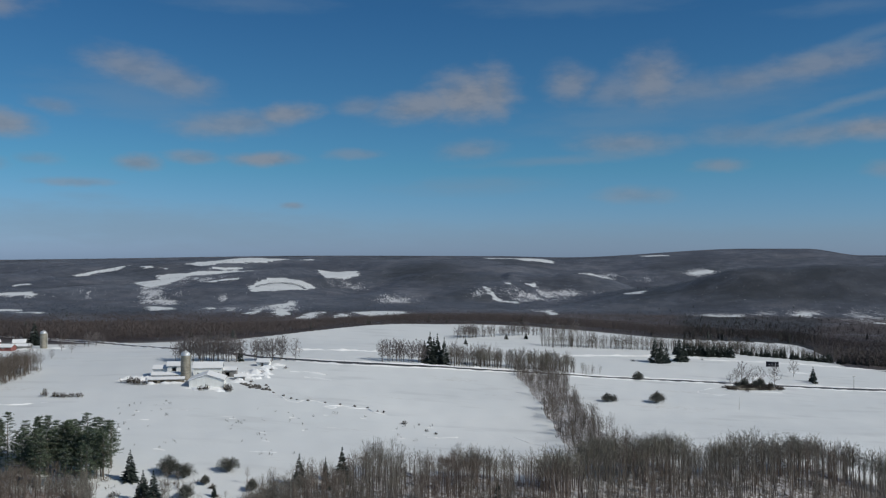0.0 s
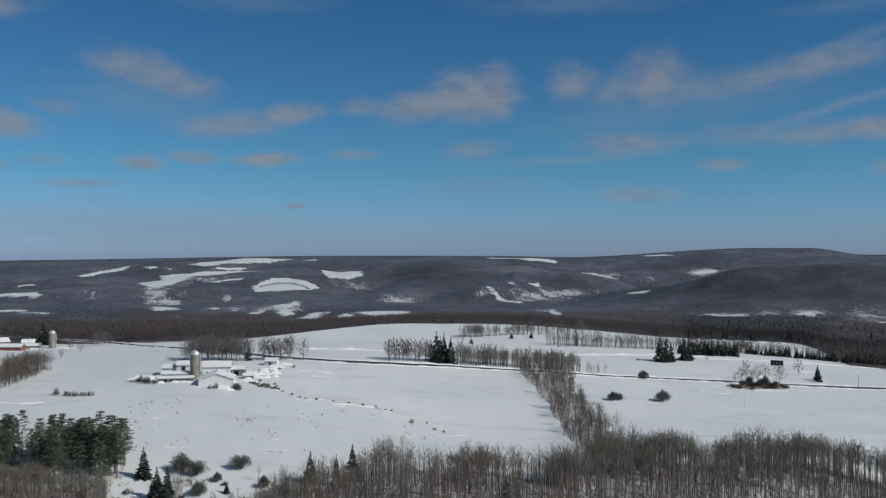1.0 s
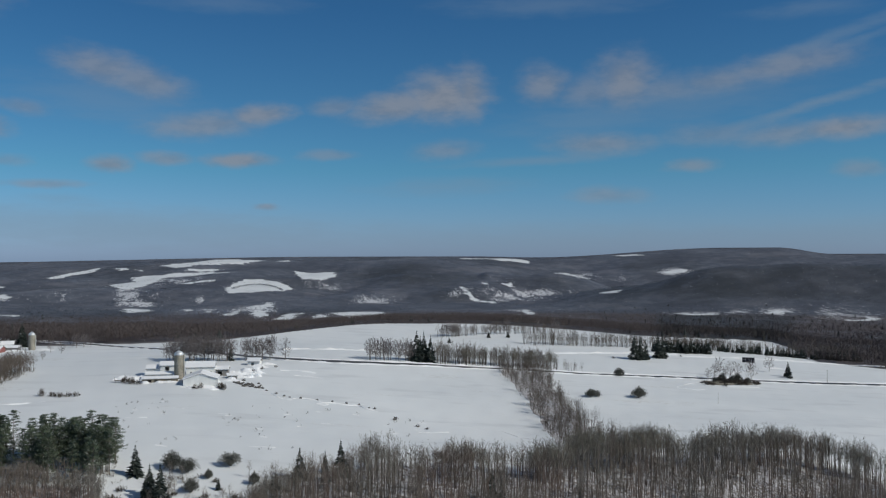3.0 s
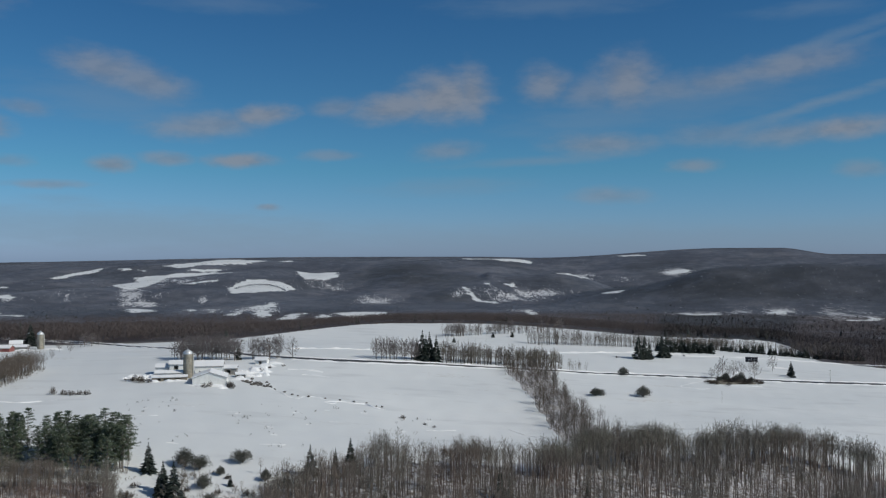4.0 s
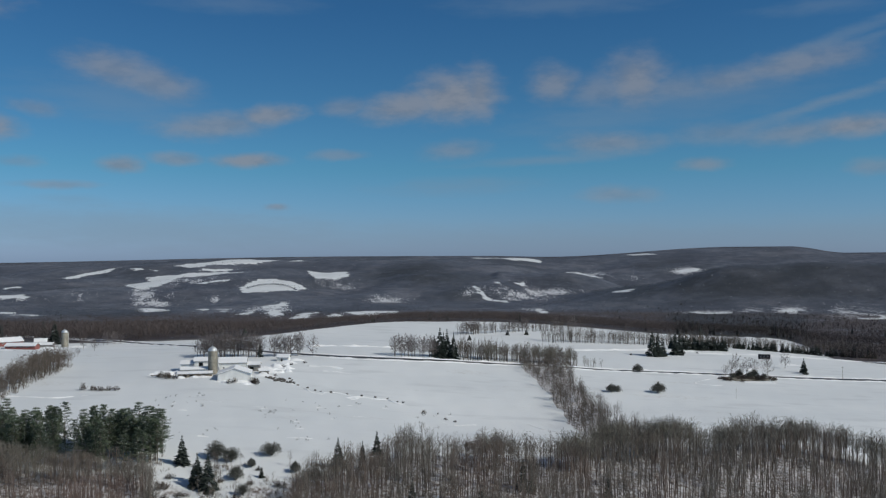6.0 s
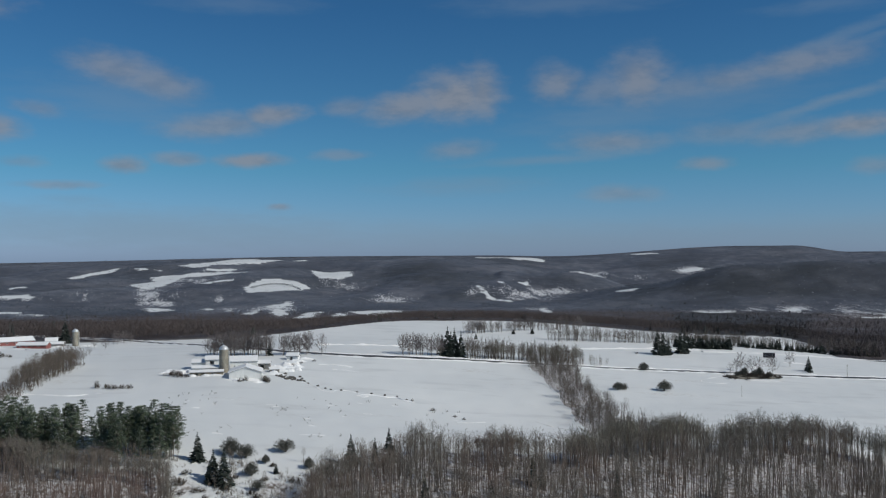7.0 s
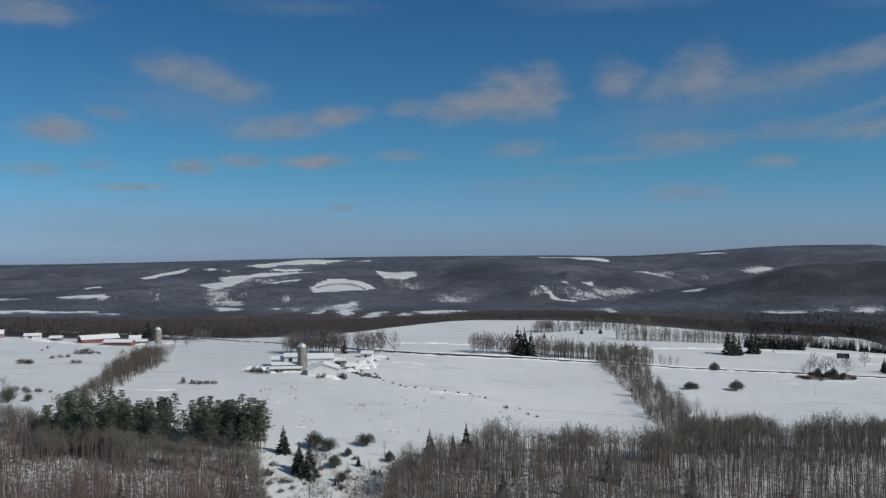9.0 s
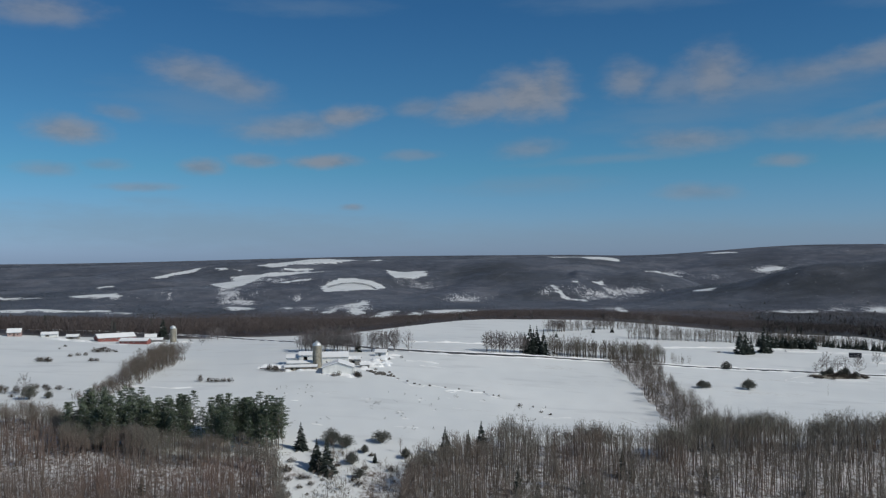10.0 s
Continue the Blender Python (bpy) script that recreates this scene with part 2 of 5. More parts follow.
def painted(name, a, b, scale=0.8, stretch=(1, 1, 1), rough=0.75, metal=0.0, bump=0.2, wear=0.4):
    k = Mat(name, rough, metal)
    c = k.mix(k.range(k.noise(scale, 5, stretch), 0.3, 0.7), a, b)
    c = k.mix(k.range(k.noise(scale * 7, 3, stretch), 0.55, 0.75, 0, wear), c, tuple(v * 0.55 for v in a))
    k.bump(k.noise(scale * 9, 3, stretch), bump, 0.02)
    return k.done(c)


SNOW = painted("clean_snow", (0.88, 0.89, 0.90), (0.93, 0.93, 0.93), 0.25, rough=0.7, wear=0.05)
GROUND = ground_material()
ASPHALT = painted("wet_asphalt", (0.045, 0.046, 0.05), (0.085, 0.085, 0.09), 0.08, (0.3, 1, 1), 0.55)
BARK = bark("bare_bark", (0.085, 0.07, 0.06), (0.26, 0.225, 0.19))
TWIGS = bark("bare_twigs", (0.12, 0.104, 0.103), (0.24, 0.212, 0.205))
CROWD = crowd_bark("woods_bark", (0.085, 0.07, 0.062), (0.25, 0.215, 0.19), (0.17, 0.12, 0.10))
CROWD_TWIGS = crowd_bark("woods_twigs", (0.16, 0.146, 0.125), (0.32, 0.295, 0.255), (0.26, 0.205, 0.178))
RED_TWIGS = crowd_bark("reddish_twigs", (0.16, 0.122, 0.105), (0.31, 0.25, 0.22), (0.29, 0.20, 0.17))
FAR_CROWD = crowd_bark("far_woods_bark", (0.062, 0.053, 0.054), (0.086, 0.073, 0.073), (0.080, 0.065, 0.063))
FAR_DARK = crowd_bark("far_dark_bark", (0.034, 0.030, 0.031), (0.056, 0.048, 0.047), (0.046, 0.040, 0.040))
ROW_BARK = crowd_bark("row_bark", (0.07, 0.06, 0.05), (0.19, 0.165, 0.135), (0.12, 0.105, 0.08))
ROW_TWIGS = crowd_bark("row_twigs", (0.108, 0.094, 0.083), (0.225, 0.198, 0.175), (0.17, 0.142, 0.122))
HEDGE_TWIGS = crowd_bark("hedge_twigs", (0.12, 0.10, 0.085), (0.23, 0.195, 0.165), (0.19, 0.15, 0.125))
# the blue-grey of distant haze is put into these trees' colour
HAZED_CROWD = crowd_bark("hazed_hill_woods", (0.088, 0.101, 0.126), (0.140, 0.151, 0.178), (0.106, 0.115, 0.140), 0.85)
# darkened copy of the hill trees, painted for where shade lies
HILL_SHADE = crowd_bark("hill_woods_shade", (0.026, 0.034, 0.044), (0.048, 0.056, 0.068), (0.036, 0.044, 0.054))
EDGE_TWIGS = bark("edge_twigs", (0.16, 0.15, 0.122), (0.32, 0.30, 0.245))
PINE = needles("pine_needles", (0.056, 0.082, 0.06), (0.23, 0.275, 0.175), 0.07)
SPRUCE = needles("spruce_needles", (0.026, 0.036, 0.032), (0.075, 0.09, 0.076), 0.04)
FAR_PINE = needles("far_evergreen", (0.04, 0.046, 0.044), (0.065, 0.075, 0.068))
BRUSH = bark("bush_twigs", (0.050, 0.042, 0.035), (0.12, 0.10, 0.082))
SHRUBBERY = bark("shrub_twigs", (0.068, 0.072, 0.062), (0.145, 0.145, 0.125))
CONCRETE = painted("weathered_concrete", (0.27, 0.25, 0.20), (0.42, 0.385, 0.315), 0.6, (1, 1, 0.4), 0.9)
CHUTE = painted("chute_metal", (0.40, 0.39, 0.35), (0.52, 0.51, 0.47), 0.7, rough=0.6)
GALVANISED = painted("galvanised_dome", (0.62, 0.63, 0.64), (0.75, 0.76, 0.77), 0.8, rough=0.45, metal=0.4)
WHITE_WALL = painted("white_boards", (0.80, 0.80, 0.77), (0.88, 0.88, 0.85), 0.5, (1, 1, 0.15))
GREY_WALL = painted("grey_boards", (0.20, 0.19, 0.18), (0.32, 0.31, 0.29), 0.6, (1, 1, 0.15))
PINK_WALL = painted("faded_red_boards", (0.40, 0.27, 0.25), (0.50, 0.36, 0.33), 0.6, (1, 1, 0.15))
RED_WALL = painted("red_boards", (0.23, 0.085, 0.075), (0.32, 0.125, 0.11), 0.6, (1, 1, 0.15))
TIMBER_WALL = painted("brown_boards", (0.20, 0.17, 0.13), (0.34, 0.30, 0.24), 0.7, (1, 1, 0.15))
DARK = painted("dark_interior", (0.012, 0.012, 0.013), (0.02, 0.02, 0.022), 0.8)
STONE = painted("field_stone", (0.07, 0.065, 0.06), (0.16, 0.15, 0.14), 0.7, rough=0.9)
TIMBER = painted("old_timber", (0.19, 0.17, 0.14), (0.34, 0.31, 0.26), 0.7, (0.3, 0.3, 1))
PANEL = painted("dark_panel", (0.012, 0.014, 0.02), (0.02, 0.022, 0.03), 0.5, rough=0.35)
# ---- the lie of the land ----
def smooth(a, b, v):
    k = np.clip((np.asarray(v, float) - a) / (b - a), 0.0, 1.0)
    return k * k * (3 - 2 * k)


def bell(x, y, cx, cy, sx, sy):
    return np.exp(-((x - cx) / sx) ** 2 - ((y - cy) / sy) ** 2)


def waves(x, y, size, seed):
    """Cheap smooth unevenness, about -1 to 1."""
    g = np.random.RandomState(seed)
    total = np.zeros_like(np.asarray(x, float))
    for _ in range(7):
        a, k, p = g.uniform(0, math.pi), g.uniform(0.5, 1.6), g.uniform(0, 6.28)
        total = total + np.sin((x * math.cos(a) + y * math.sin(a)) * 6.28 * k / size + p)
    return total / 3.2


def far_edge(az):
    """How far off, in metres, the open fields end and the woods begin, by compass angle."""
    return (735 + 265 * smooth(-6, 17, az) + 150 * smooth(22, 29, az) - 270 * smooth(29.3, 32, az)
            - 120 * smooth(-22, -40, az))


def skyline(az):
    """The far ridge's height over the eye, in degrees."""
    return (-0.2 + 0.33 * smooth(-20, 4, az) - 0.07 * smooth(12, 16, az) + 0.55 * smooth(16, 27, az)
            - 0.38 * smooth(30, 33, az))


CREST_AZ = [12.0, 14.5, 16.75, 19.5, 21.9, 23.5, 25.2, 26.4, 27.6, 30.0, 36.0]
CREST_UP = [-3.0, -2.8, -2.4, -1.97, -1.62, -1.2, -0.8, -0.56, -0.40, -0.33, -0.40]


def crest(az):
    """The height of the nearer hill east of the valley, as degrees over the eye."""
    return sum(np.interp(az + d, CREST_AZ, CREST_UP) for d in (-0.8, -0.4, 0.0, 0.4, 0.8)) / 5


def near_height(x, y):
    X, Y = x / 500, np.clip((y - 500) / 500, -1.2, 1.4)
    X = np.clip(X, -1.2, 1.6)
    z = -4.6 - 30 * X + 9.5 * Y - 8 * X * X - 4.3 * Y * Y
    z = z + 9 * bell(x, y, 40, 610, 130, 80) - 5 * bell(x, y, -170, 720, 120, 90) - 5 * bell(x, y, 90, 440, 90, 60)
    z = z + 4 * bell(x, y, -40, 505, 60, 60)
    z = z + 11 * smooth(600, 900, np.hypot(x, y)) * smooth(-260, 60, x)
    # the ground falls away under the woods in front
    z = z - 16 * smooth(395, 250, y)
    return z + 0.35 * waves(x, y, 90, 3) + 0.12 * waves(x, y, 23, 4)


def height(x, y):
    x, y = np.asarray(x, float), np.asarray(y, float)
    r, az = np.hypot(x, y), np.degrees(np.arctan2(x, y))
    edge = far_edge(az)
    near = near_height(x, y)
    k = np.minimum(1.0, edge / np.maximum(r, 1.0))
    rim = near_height(x * k, y * k)
    top = 66 + 4700 * np.tan(np.radians(skyline(az)))
    floor_z = np.interp(r, [700, 1200, 1500, 2000, 2300], [0, -42, -56, -69, -68])
    east = smooth(12.5, 18.5, az)
    far = floor_z + smooth(2250 + 1050 * east, 4700, r) * (top + 68)
    # the nearer hill in the east, with a side valley behind it
    knoll = 66 + 2900 * np.tan(np.radians(crest(az))) + 68
    far = far + east * np.maximum(knoll, 0) * np.exp(-((r - 2900) / np.where(r < 2900, 300, 330)) ** 2)
    far = far + 34 * bell(az, r, 8.5, 3450, 3.2, 300)
    far = far + smooth(2300, 2900, r) * smooth(4700, 4200, r) * (16 * waves(x, y, 1100, 7) * (1 - 0.6 * east) + 9 * waves(x, y, 420, 8) * (1 - 0.4 * east))
    # a long spur across the valley's head, with a hollow behind it
    spur = 66 + 3450 * np.tan(np.radians(np.interp(az, [11.0, 12.8, 15.5, 17.3, 19.0, 20.6, 22.0], [-1.5, -0.83, -0.99, -0.92, -1.26, -1.84, -2.3]))) + 68
    spur = -68 + spur * smooth(10.4, 12.6, az) * smooth(22.5, 20.5, az) * np.exp(-((r - 3450) / np.where(r < 3450, 330, 150)) ** 2)
    far = 0.5 * (far + spur + np.sqrt((far - spur) ** 2 + 25))
    # nothing in between stands above the far ridge
    lid = 66 + r * np.tan(np.radians(skyline(az) - 0.05 - 0.35 * smooth(4650, 3300, r)))
    far = np.where(r < 4700, 0.5 * (far + lid - np.sqrt((far - lid) ** 2 + 36)), far)
    far = far - smooth(4720, 4900, r) * 60
    w = smooth(0, 480, r - edge)
    return np.where(r <= edge, near, rim * (1 - w) + far * w)

# ---- making meshes ----
class Shape:
    """Collects points and faces of one part."""

    def __init__(self):
        self.v, self.f = [], []

    def add(self, verts, faces):
        n = len(self.v)
        self.v.extend(tuple(p) for p in verts)
        self.f.extend(tuple(i + n for i in f) for f in faces)
        return self

    def box(self, x0, x1, y0, y1, z0, z1):
        p = [(x, y, z) for z in (z0, z1) for x, y in ((x0, y0), (x1, y0), (x1, y1), (x0, y1))]
        return self.add(p, [(3, 2, 1, 0), (4, 5, 6, 7), (0, 1, 5, 4), (1, 2, 6, 5), (2, 3, 7, 6), (3, 0, 4, 7)])

    def tube(self, a, b, ra, rb, n=3):
        a, b = np.array(a, float), np.array(b, float)
        d = b - a
        d = d / (np.linalg.norm(d) + 1e-9)
        s = np.cross(d, (0.0, 0.0, 1.0) if abs(d[2]) < 0.9 else (1.0, 0.0, 0.0))
        s = s / np.linalg.norm(s)
        u = np.cross(d, s)
        ring = [(math.cos(6.2832 * i / n), math.sin(6.2832 * i / n)) for i in range(n)]
        p = [a + ra * (c * s + k * u) for c, k in ring] + [b + rb * (c * s + k * u) for c, k in ring]
        return self.add(p, [(i, (i + 1) % n, n + (i + 1) % n, n + i) for i in range(n)])

    def sliver(self, a, b, w, side):
        a, b, side = np.array(a, float), np.array(b, float), np.array(side, float)
        return self.add([a - side * w, a + side * w, b], [(0, 1, 2)])

    def weld(self):
        """Joins points that fall together."""
        seen, at, out = {}, [], []
        for p in self.v:
            key = tuple(round(c, 4) for c in p)
            if key not in seen:
                seen[key] = len(out)
                out.append(p)
            at.append(seen[key])
        self.v, self.f = out, [tuple(at[i] for i in f) for f in self.f]
        return self

    def mesh(self, name, material):
        me = bpy.data.meshes.new(name)
        me.from_pydata(self.v, [], self.f)
        me.materials.append(material)
        me.update()
        return me


def part(name, shape, material, parent, label=""):
    ob = new(name, shape.mesh(name, material) if isinstance(shape, Shape) else shape)
    ob.parent = parent
    return tagged(ob, label)


def thing(name, m, label, category, group="", kind=""):
    ob = new(name)
    ob.empty_display_size = 0.5
    ob.matrix_basis = m
    return tagged(ob, label, category, group, kind)


def z_at(x, y):
    return float(height(np.array([x]), np.array([y]))[0])


def bulk_mesh(name, verts, faces, material):
    """A mesh from arrays: verts (n, 3), faces (m, k)."""
    me = bpy.data.meshes.new(name)
    n, k = faces.shape
    me.vertices.add(len(verts))
    me.vertices.foreach_set("co", np.ascontiguousarray(verts, np.float32).ravel())
    me.loops.add(n * k)
    me.loops.foreach_set("vertex_index", np.ascontiguousarray(faces, np.int32).ravel())
    me.polygons.add(n)
    me.polygons.foreach_set("loop_start", np.arange(0, n * k, k, dtype=np.int32))
    me.materials.append(material)
    me.update(calc_edges=True)
    return me


# ---- where woods stand and where fields lie open ----
EDGE_X = [-400, -230, -185, -152, -146, -110, -80, -63, -57, -52, -24, -12, 8, 24, 60, 100, 125, 200, 224, 250, 330, 600]
EDGE_Y = [380, 372, 366, 362, 350, 337, 337, 331, 300, 272, 268, 316, 344, 352, 358, 360, 372, 386, 384, 345, 300, 280]


def front_wood(x, y):
    """Metres inside the woods in front (below nought: outside)."""
    return np.interp(x, EDGE_X, EDGE_Y) - y + 5 * waves(x, y, 40, 11)


def hedge(x, y):
    """Metres inside the overgrown strip that runs up the field to the road."""
    left = np.interp(y, [360, 440, 528, 612], [112, 124, 133, 140])
    right = np.interp(y, [360, 430, 484, 560, 625], [150, 150, 156, 166, 182])
    return np.minimum(np.minimum(x - left, right - x), np.minimum(y - 340, 622 - y)) + 1.5 * waves(x, y, 18, 12)


# farm fields on the far hills: the corners of each, as compass angle and distance
FIELDS_RIDGE = [[(-6.83, 3840), (-4.82, 3970), (-3.54, 4400), (-2.21, 4390), (-0.55, 4010), (-1.9, 3870), (-4.5, 3770), (-5.71, 3690)],
    [(-0.04, 3960), (0.81, 4090), (0.81, 3970)],
    [(-5.39, 3620), (-5.16, 3660), (-3.25, 3690), (-3.65, 3610)],
    [(-9.55, 3390), (-8.07, 3440), (-8.38, 3570), (-5.72, 3580), (-3.75, 3590), (-2.4, 3470), (-3.76, 3510), (-6.54, 3470), (-7.67, 3220), (-9.05, 3070)],
    [(-5.58, 3270), (-3.61, 3280), (-3.68, 3250), (-5.25, 3240)],
    [(-12.8, 3660), (-11.53, 3750), (-9.74, 3860), (-10.46, 3740), (-12.5, 3640)],
    [(-9.21, 3780), (-8.74, 3780), (-8.43, 3720), (-8.91, 3710)]]
FIELDS_WEST = [[(-7.96, 3720), (-7.55, 3680), (-7.87, 3680)],
    [(-15.97, 3290), (-15.25, 3320), (-14.97, 3280), (-15.97, 3240)],
    [(-2.95, 3150), (-2.04, 3290), (-1.1, 3330), (-0.09, 3280), (1.02, 3130), (-1.29, 2980), (-2.91, 2940)],
    [(1.16, 3630), (3.53, 3600), (3.63, 3440), (2.83, 3350), (1.55, 3300)],
    [(-16.0, 2920), (-14.86, 2900), (-14.75, 2830), (-16.01, 2860)],
    [(-8.84, 2640), (-7.42, 2590), (-7.28, 2430), (-8.71, 2400)],
    [(-11.14, 2900), (-10.74, 2930), (-10.68, 2910)],
    [(-16.06, 2420), (-14.34, 2390), (-14.4, 2350), (-16.06, 2390)]]
FIELDS_VALLEY = [[(3.06, 2290), (4.45, 2330), (6.64, 2310), (6.66, 2200), (4.41, 2050)],
    [(-1.88, 2330), (-1.18, 2470), (-0.35, 2410), (-0.31, 2200), (-1.14, 2070)],
    [(-0.39, 2100), (0.66, 2280), (1.86, 2320), (0.96, 2030), (-0.07, 2000)],
    [(-3.56, 2250), (-2.02, 2480), (-2.22, 2260), (-2.9, 2180)],
    [(-2.02, 2530), (-0.65, 2730), (-0.1, 2770), (0.02, 2590), (-1.02, 2440)],
    [(2.02, 2210), (3.06, 2270), (3.21, 2130), (2.05, 2020)],
    [(-5.66, 2480), (-5.26, 2540), (-4.62, 2450), (-5.51, 2390)],
    [(-4.43, 2380), (-3.69, 2490), (-3.51, 2340)]]
FIELDS_EAST = [[(11.09, 3060), (11.37, 3050), (12.19, 2880), (13.44, 2840), (13.22, 2760), (11.91, 2860)],
    [(11.24, 4560), (13.85, 4540), (14.71, 4430), (15.57, 4180), (15.46, 4140), (13.66, 4140)],
    [(20.54, 4550), (21.88, 4490), (22.6, 4350), (21.2, 4410)],
    [(17.04, 3930), (17.79, 3960), (18.98, 3810), (18.45, 3400)],
    [(19.77, 2850), (20.95, 2840), (20.84, 2750), (19.93, 2790)],
    [(15.02, 2370), (15.26, 2380), (15.87, 2210), (15.24, 2190)]]
FIELDS_FAR_EAST = [[(29.49, 2370), (30.1, 2390), (30.25, 2300), (29.57, 2300)],
    [(23.72, 2280), (26.64, 2280), (26.32, 2220), (25.02, 2230)],
    [(23.51, 3920), (24.82, 3940), (24.75, 3880), (23.84, 3870)],
    [(12.49, 3170), (12.91, 3200), (12.97, 3100)],
    [(13.71, 3210), (14.3, 3230), (14.58, 3160), (14.23, 3130)],
    [(33.09, 2120), (35.07, 2260), (35.06, 2140)]]
FIELDS_FAR_WEST = [[(-21.26, 2580), (-15.64, 2460), (-15.65, 2430), (-21.29, 2490)], [(-21.13, 3100), (-19.41, 3000), (-19.09, 2890), (-21.14, 3050)], [(-17.5, 2930), (-15.04, 2940), (-14.83, 2890), (-17.21, 2870)]]
FIELDS = FIELDS_FAR_WEST + FIELDS_RIDGE + FIELDS_WEST + FIELDS_VALLEY + FIELDS_EAST + FIELDS_FAR_EAST


def inside_by(x, y, corners):
    """Metres inside a field (below nought: outside)."""
    px = [r * math.sin(math.radians(a)) for a, r in corners]
    py = [r * math.cos(math.radians(a)) for a, r in corners]
    far, within = np.full(x.shape, 1e9), np.zeros(x.shape, bool)
    for k in range(len(px)):
        x0, y0, x1, y1 = px[k - 1], py[k - 1], px[k], py[k]
        dx, dy = x1 - x0, y1 - y0
        u = np.clip(((x - x0) * dx + (y - y0) * dy) / (dx * dx + dy * dy), 0, 1)
        far = np.minimum(far, np.hypot(x - x0 - u * dx, y - y0 - u * dy))
        if y0 != y1:
            within ^= ((y0 > y) != (y1 > y)) & (x < (y - y0) * dx / (y1 - y0) + x0)
    return np.where(within, far, -far)


def tree_arc(x, y):
    """Metres off the line of trees that bends through the largest field."""
    r, az_ = np.hypot(x, y), np.degrees(np.arctan2(x, y))
    off = np.abs(r - (3200 - 48 * (az_ + 1.15) ** 2))
    return np.where(np.abs(az_ + 1.1) < 1.45, off, 400.0)


def clearing(x, y):
    """0 to 1, a half at the edges: how open the far land is."""
    x, y = np.asarray(x, float), np.asarray(y, float)
    best = np.full(x.shape, -60.0)
    xw, yw = x + 5 * waves(x, y, 60, 21) + 3 * waves(x, y, 27, 23), y + 12 * waves(x, y, 130, 24) + 7 * waves(x, y, 50, 26)
    for corners in FIELDS:
        a, r = [c[0] for c in corners], [c[1] for c in corners]
        cx, cy = np.mean([q * math.sin(math.radians(p)) for p, q in corners]), np.mean([q * math.cos(math.radians(p)) for p, q in corners])
        reach = 60 + 60 * (max(a) - min(a)) + (max(r) - min(r))
        near = np.hypot(x - cx, y - cy) < reach
        if near.any():
            best[near] = np.maximum(best[near], inside_by(xw[near], yw[near], corners) - (9 if corners in FIELDS_VALLEY else 0))
    # hedges and single trees inside the larger fields
    best = best - 40 * smooth(14, 5, tree_arc(x, y))
    return np.clip(0.5 + best / 120, 0, 1)


THIN_WEST = [(-7.9, 2950, 1.0, 180), (-7.9, 2740, 1.1, 50), (-12.2, 2900, 0.5, 70), (-15.4, 2850, 1.4, 60), (-0.8, 2540, 1.3, 210), (-4.3, 2830, 0.5, 70),
             (5.9, 2850, 1.4, 130), (2.4, 2180, 0.8, 140), (2.8, 3250, 1.1, 90), (-8.8, 2950, 0.5, 190), (-3.6, 2440, 1.6, 60), (-6.0, 3330, 2.2, 120)]
THIN_EAST = [(14.3, 2960, 1.9, 110), (16.6, 3080, 1.9, 70), (14.3, 2880, 1.3, 50), (18.8, 3860, 0.7, 110), (20.7, 3770, 0.8, 50), (24.1, 3910, 0.9, 80), (27.9, 2350, 0.8, 80), (33.1, 2320, 1.9, 140), (10.8, 2930, 0.5, 50),
             (29.9, 2360, 0.8, 80), (25.2, 2290, 1.8, 50), (14.9, 2380, 0.8, 70)]


def gaps(x, y):
    """0 to 1: how much snow shows between the trees of the far hills."""
    r, az_ = np.hypot(x, y), np.degrees(np.arctan2(x, y))
    v = sum(bell(az_, r, a, d, w, h) for a, d, w, h in THIN_WEST + THIN_EAST)
    # and round the edges of every field
    return np.clip(v + 0.3 * smooth(0.15, 0.5, clearing(x, y)) * (r > 1900), 0, 1)


def shade_and_stands(x, y):
    """0 to 1: how dark the far woods are: painted shade, and dark stands."""
    r, az_ = np.hypot(x, y), np.degrees(np.arctan2(x, y))
    v = smooth(15, 21, az_) * np.exp(-((r - 2750) / 330) ** 2) * (0.75 + 0.35 * waves(x, y, 260, 63)) + 1.0 * bell(az_, r, 7.0, 3480, 3.0, 230) + 0.5 * bell(az_, r, 10, 2900, 2.0, 200)
    v = v + 0.5 * bell(az_, r, 16.5, 3250, 2.2, 170) + 0.5 * smooth(0.3, 0.8, waves(x, y, 700, 61)) * smooth(2000, 2500, r) + smooth(22.6, 23.4, az_ + 0.2 * waves(x, y, 120, 65)) * smooth(2350, 2150, r) * smooth(31, 29.5, az_ - 0.0006 * (r - 1200)) * (r > 900)
    return np.clip(v, 0, 1)


def woods(x, y):
    """0 open snow, 1 woodland floor."""
    r, az_ = np.hypot(x, y), np.degrees(np.arctan2(x, y))
    w = np.minimum(smooth(-4, 4, r - far_edge(az_)), 1 - clearing(x, y))
    w = np.maximum(w, smooth(-5, 6, front_wood(x, y)))
    brushy = 0.465 * smooth(348, 322, y) * (np.abs(x + 36) < 40)
    return np.maximum(np.maximum(w, brushy), 0.72 * smooth(-2, 5, hedge(x, y)))


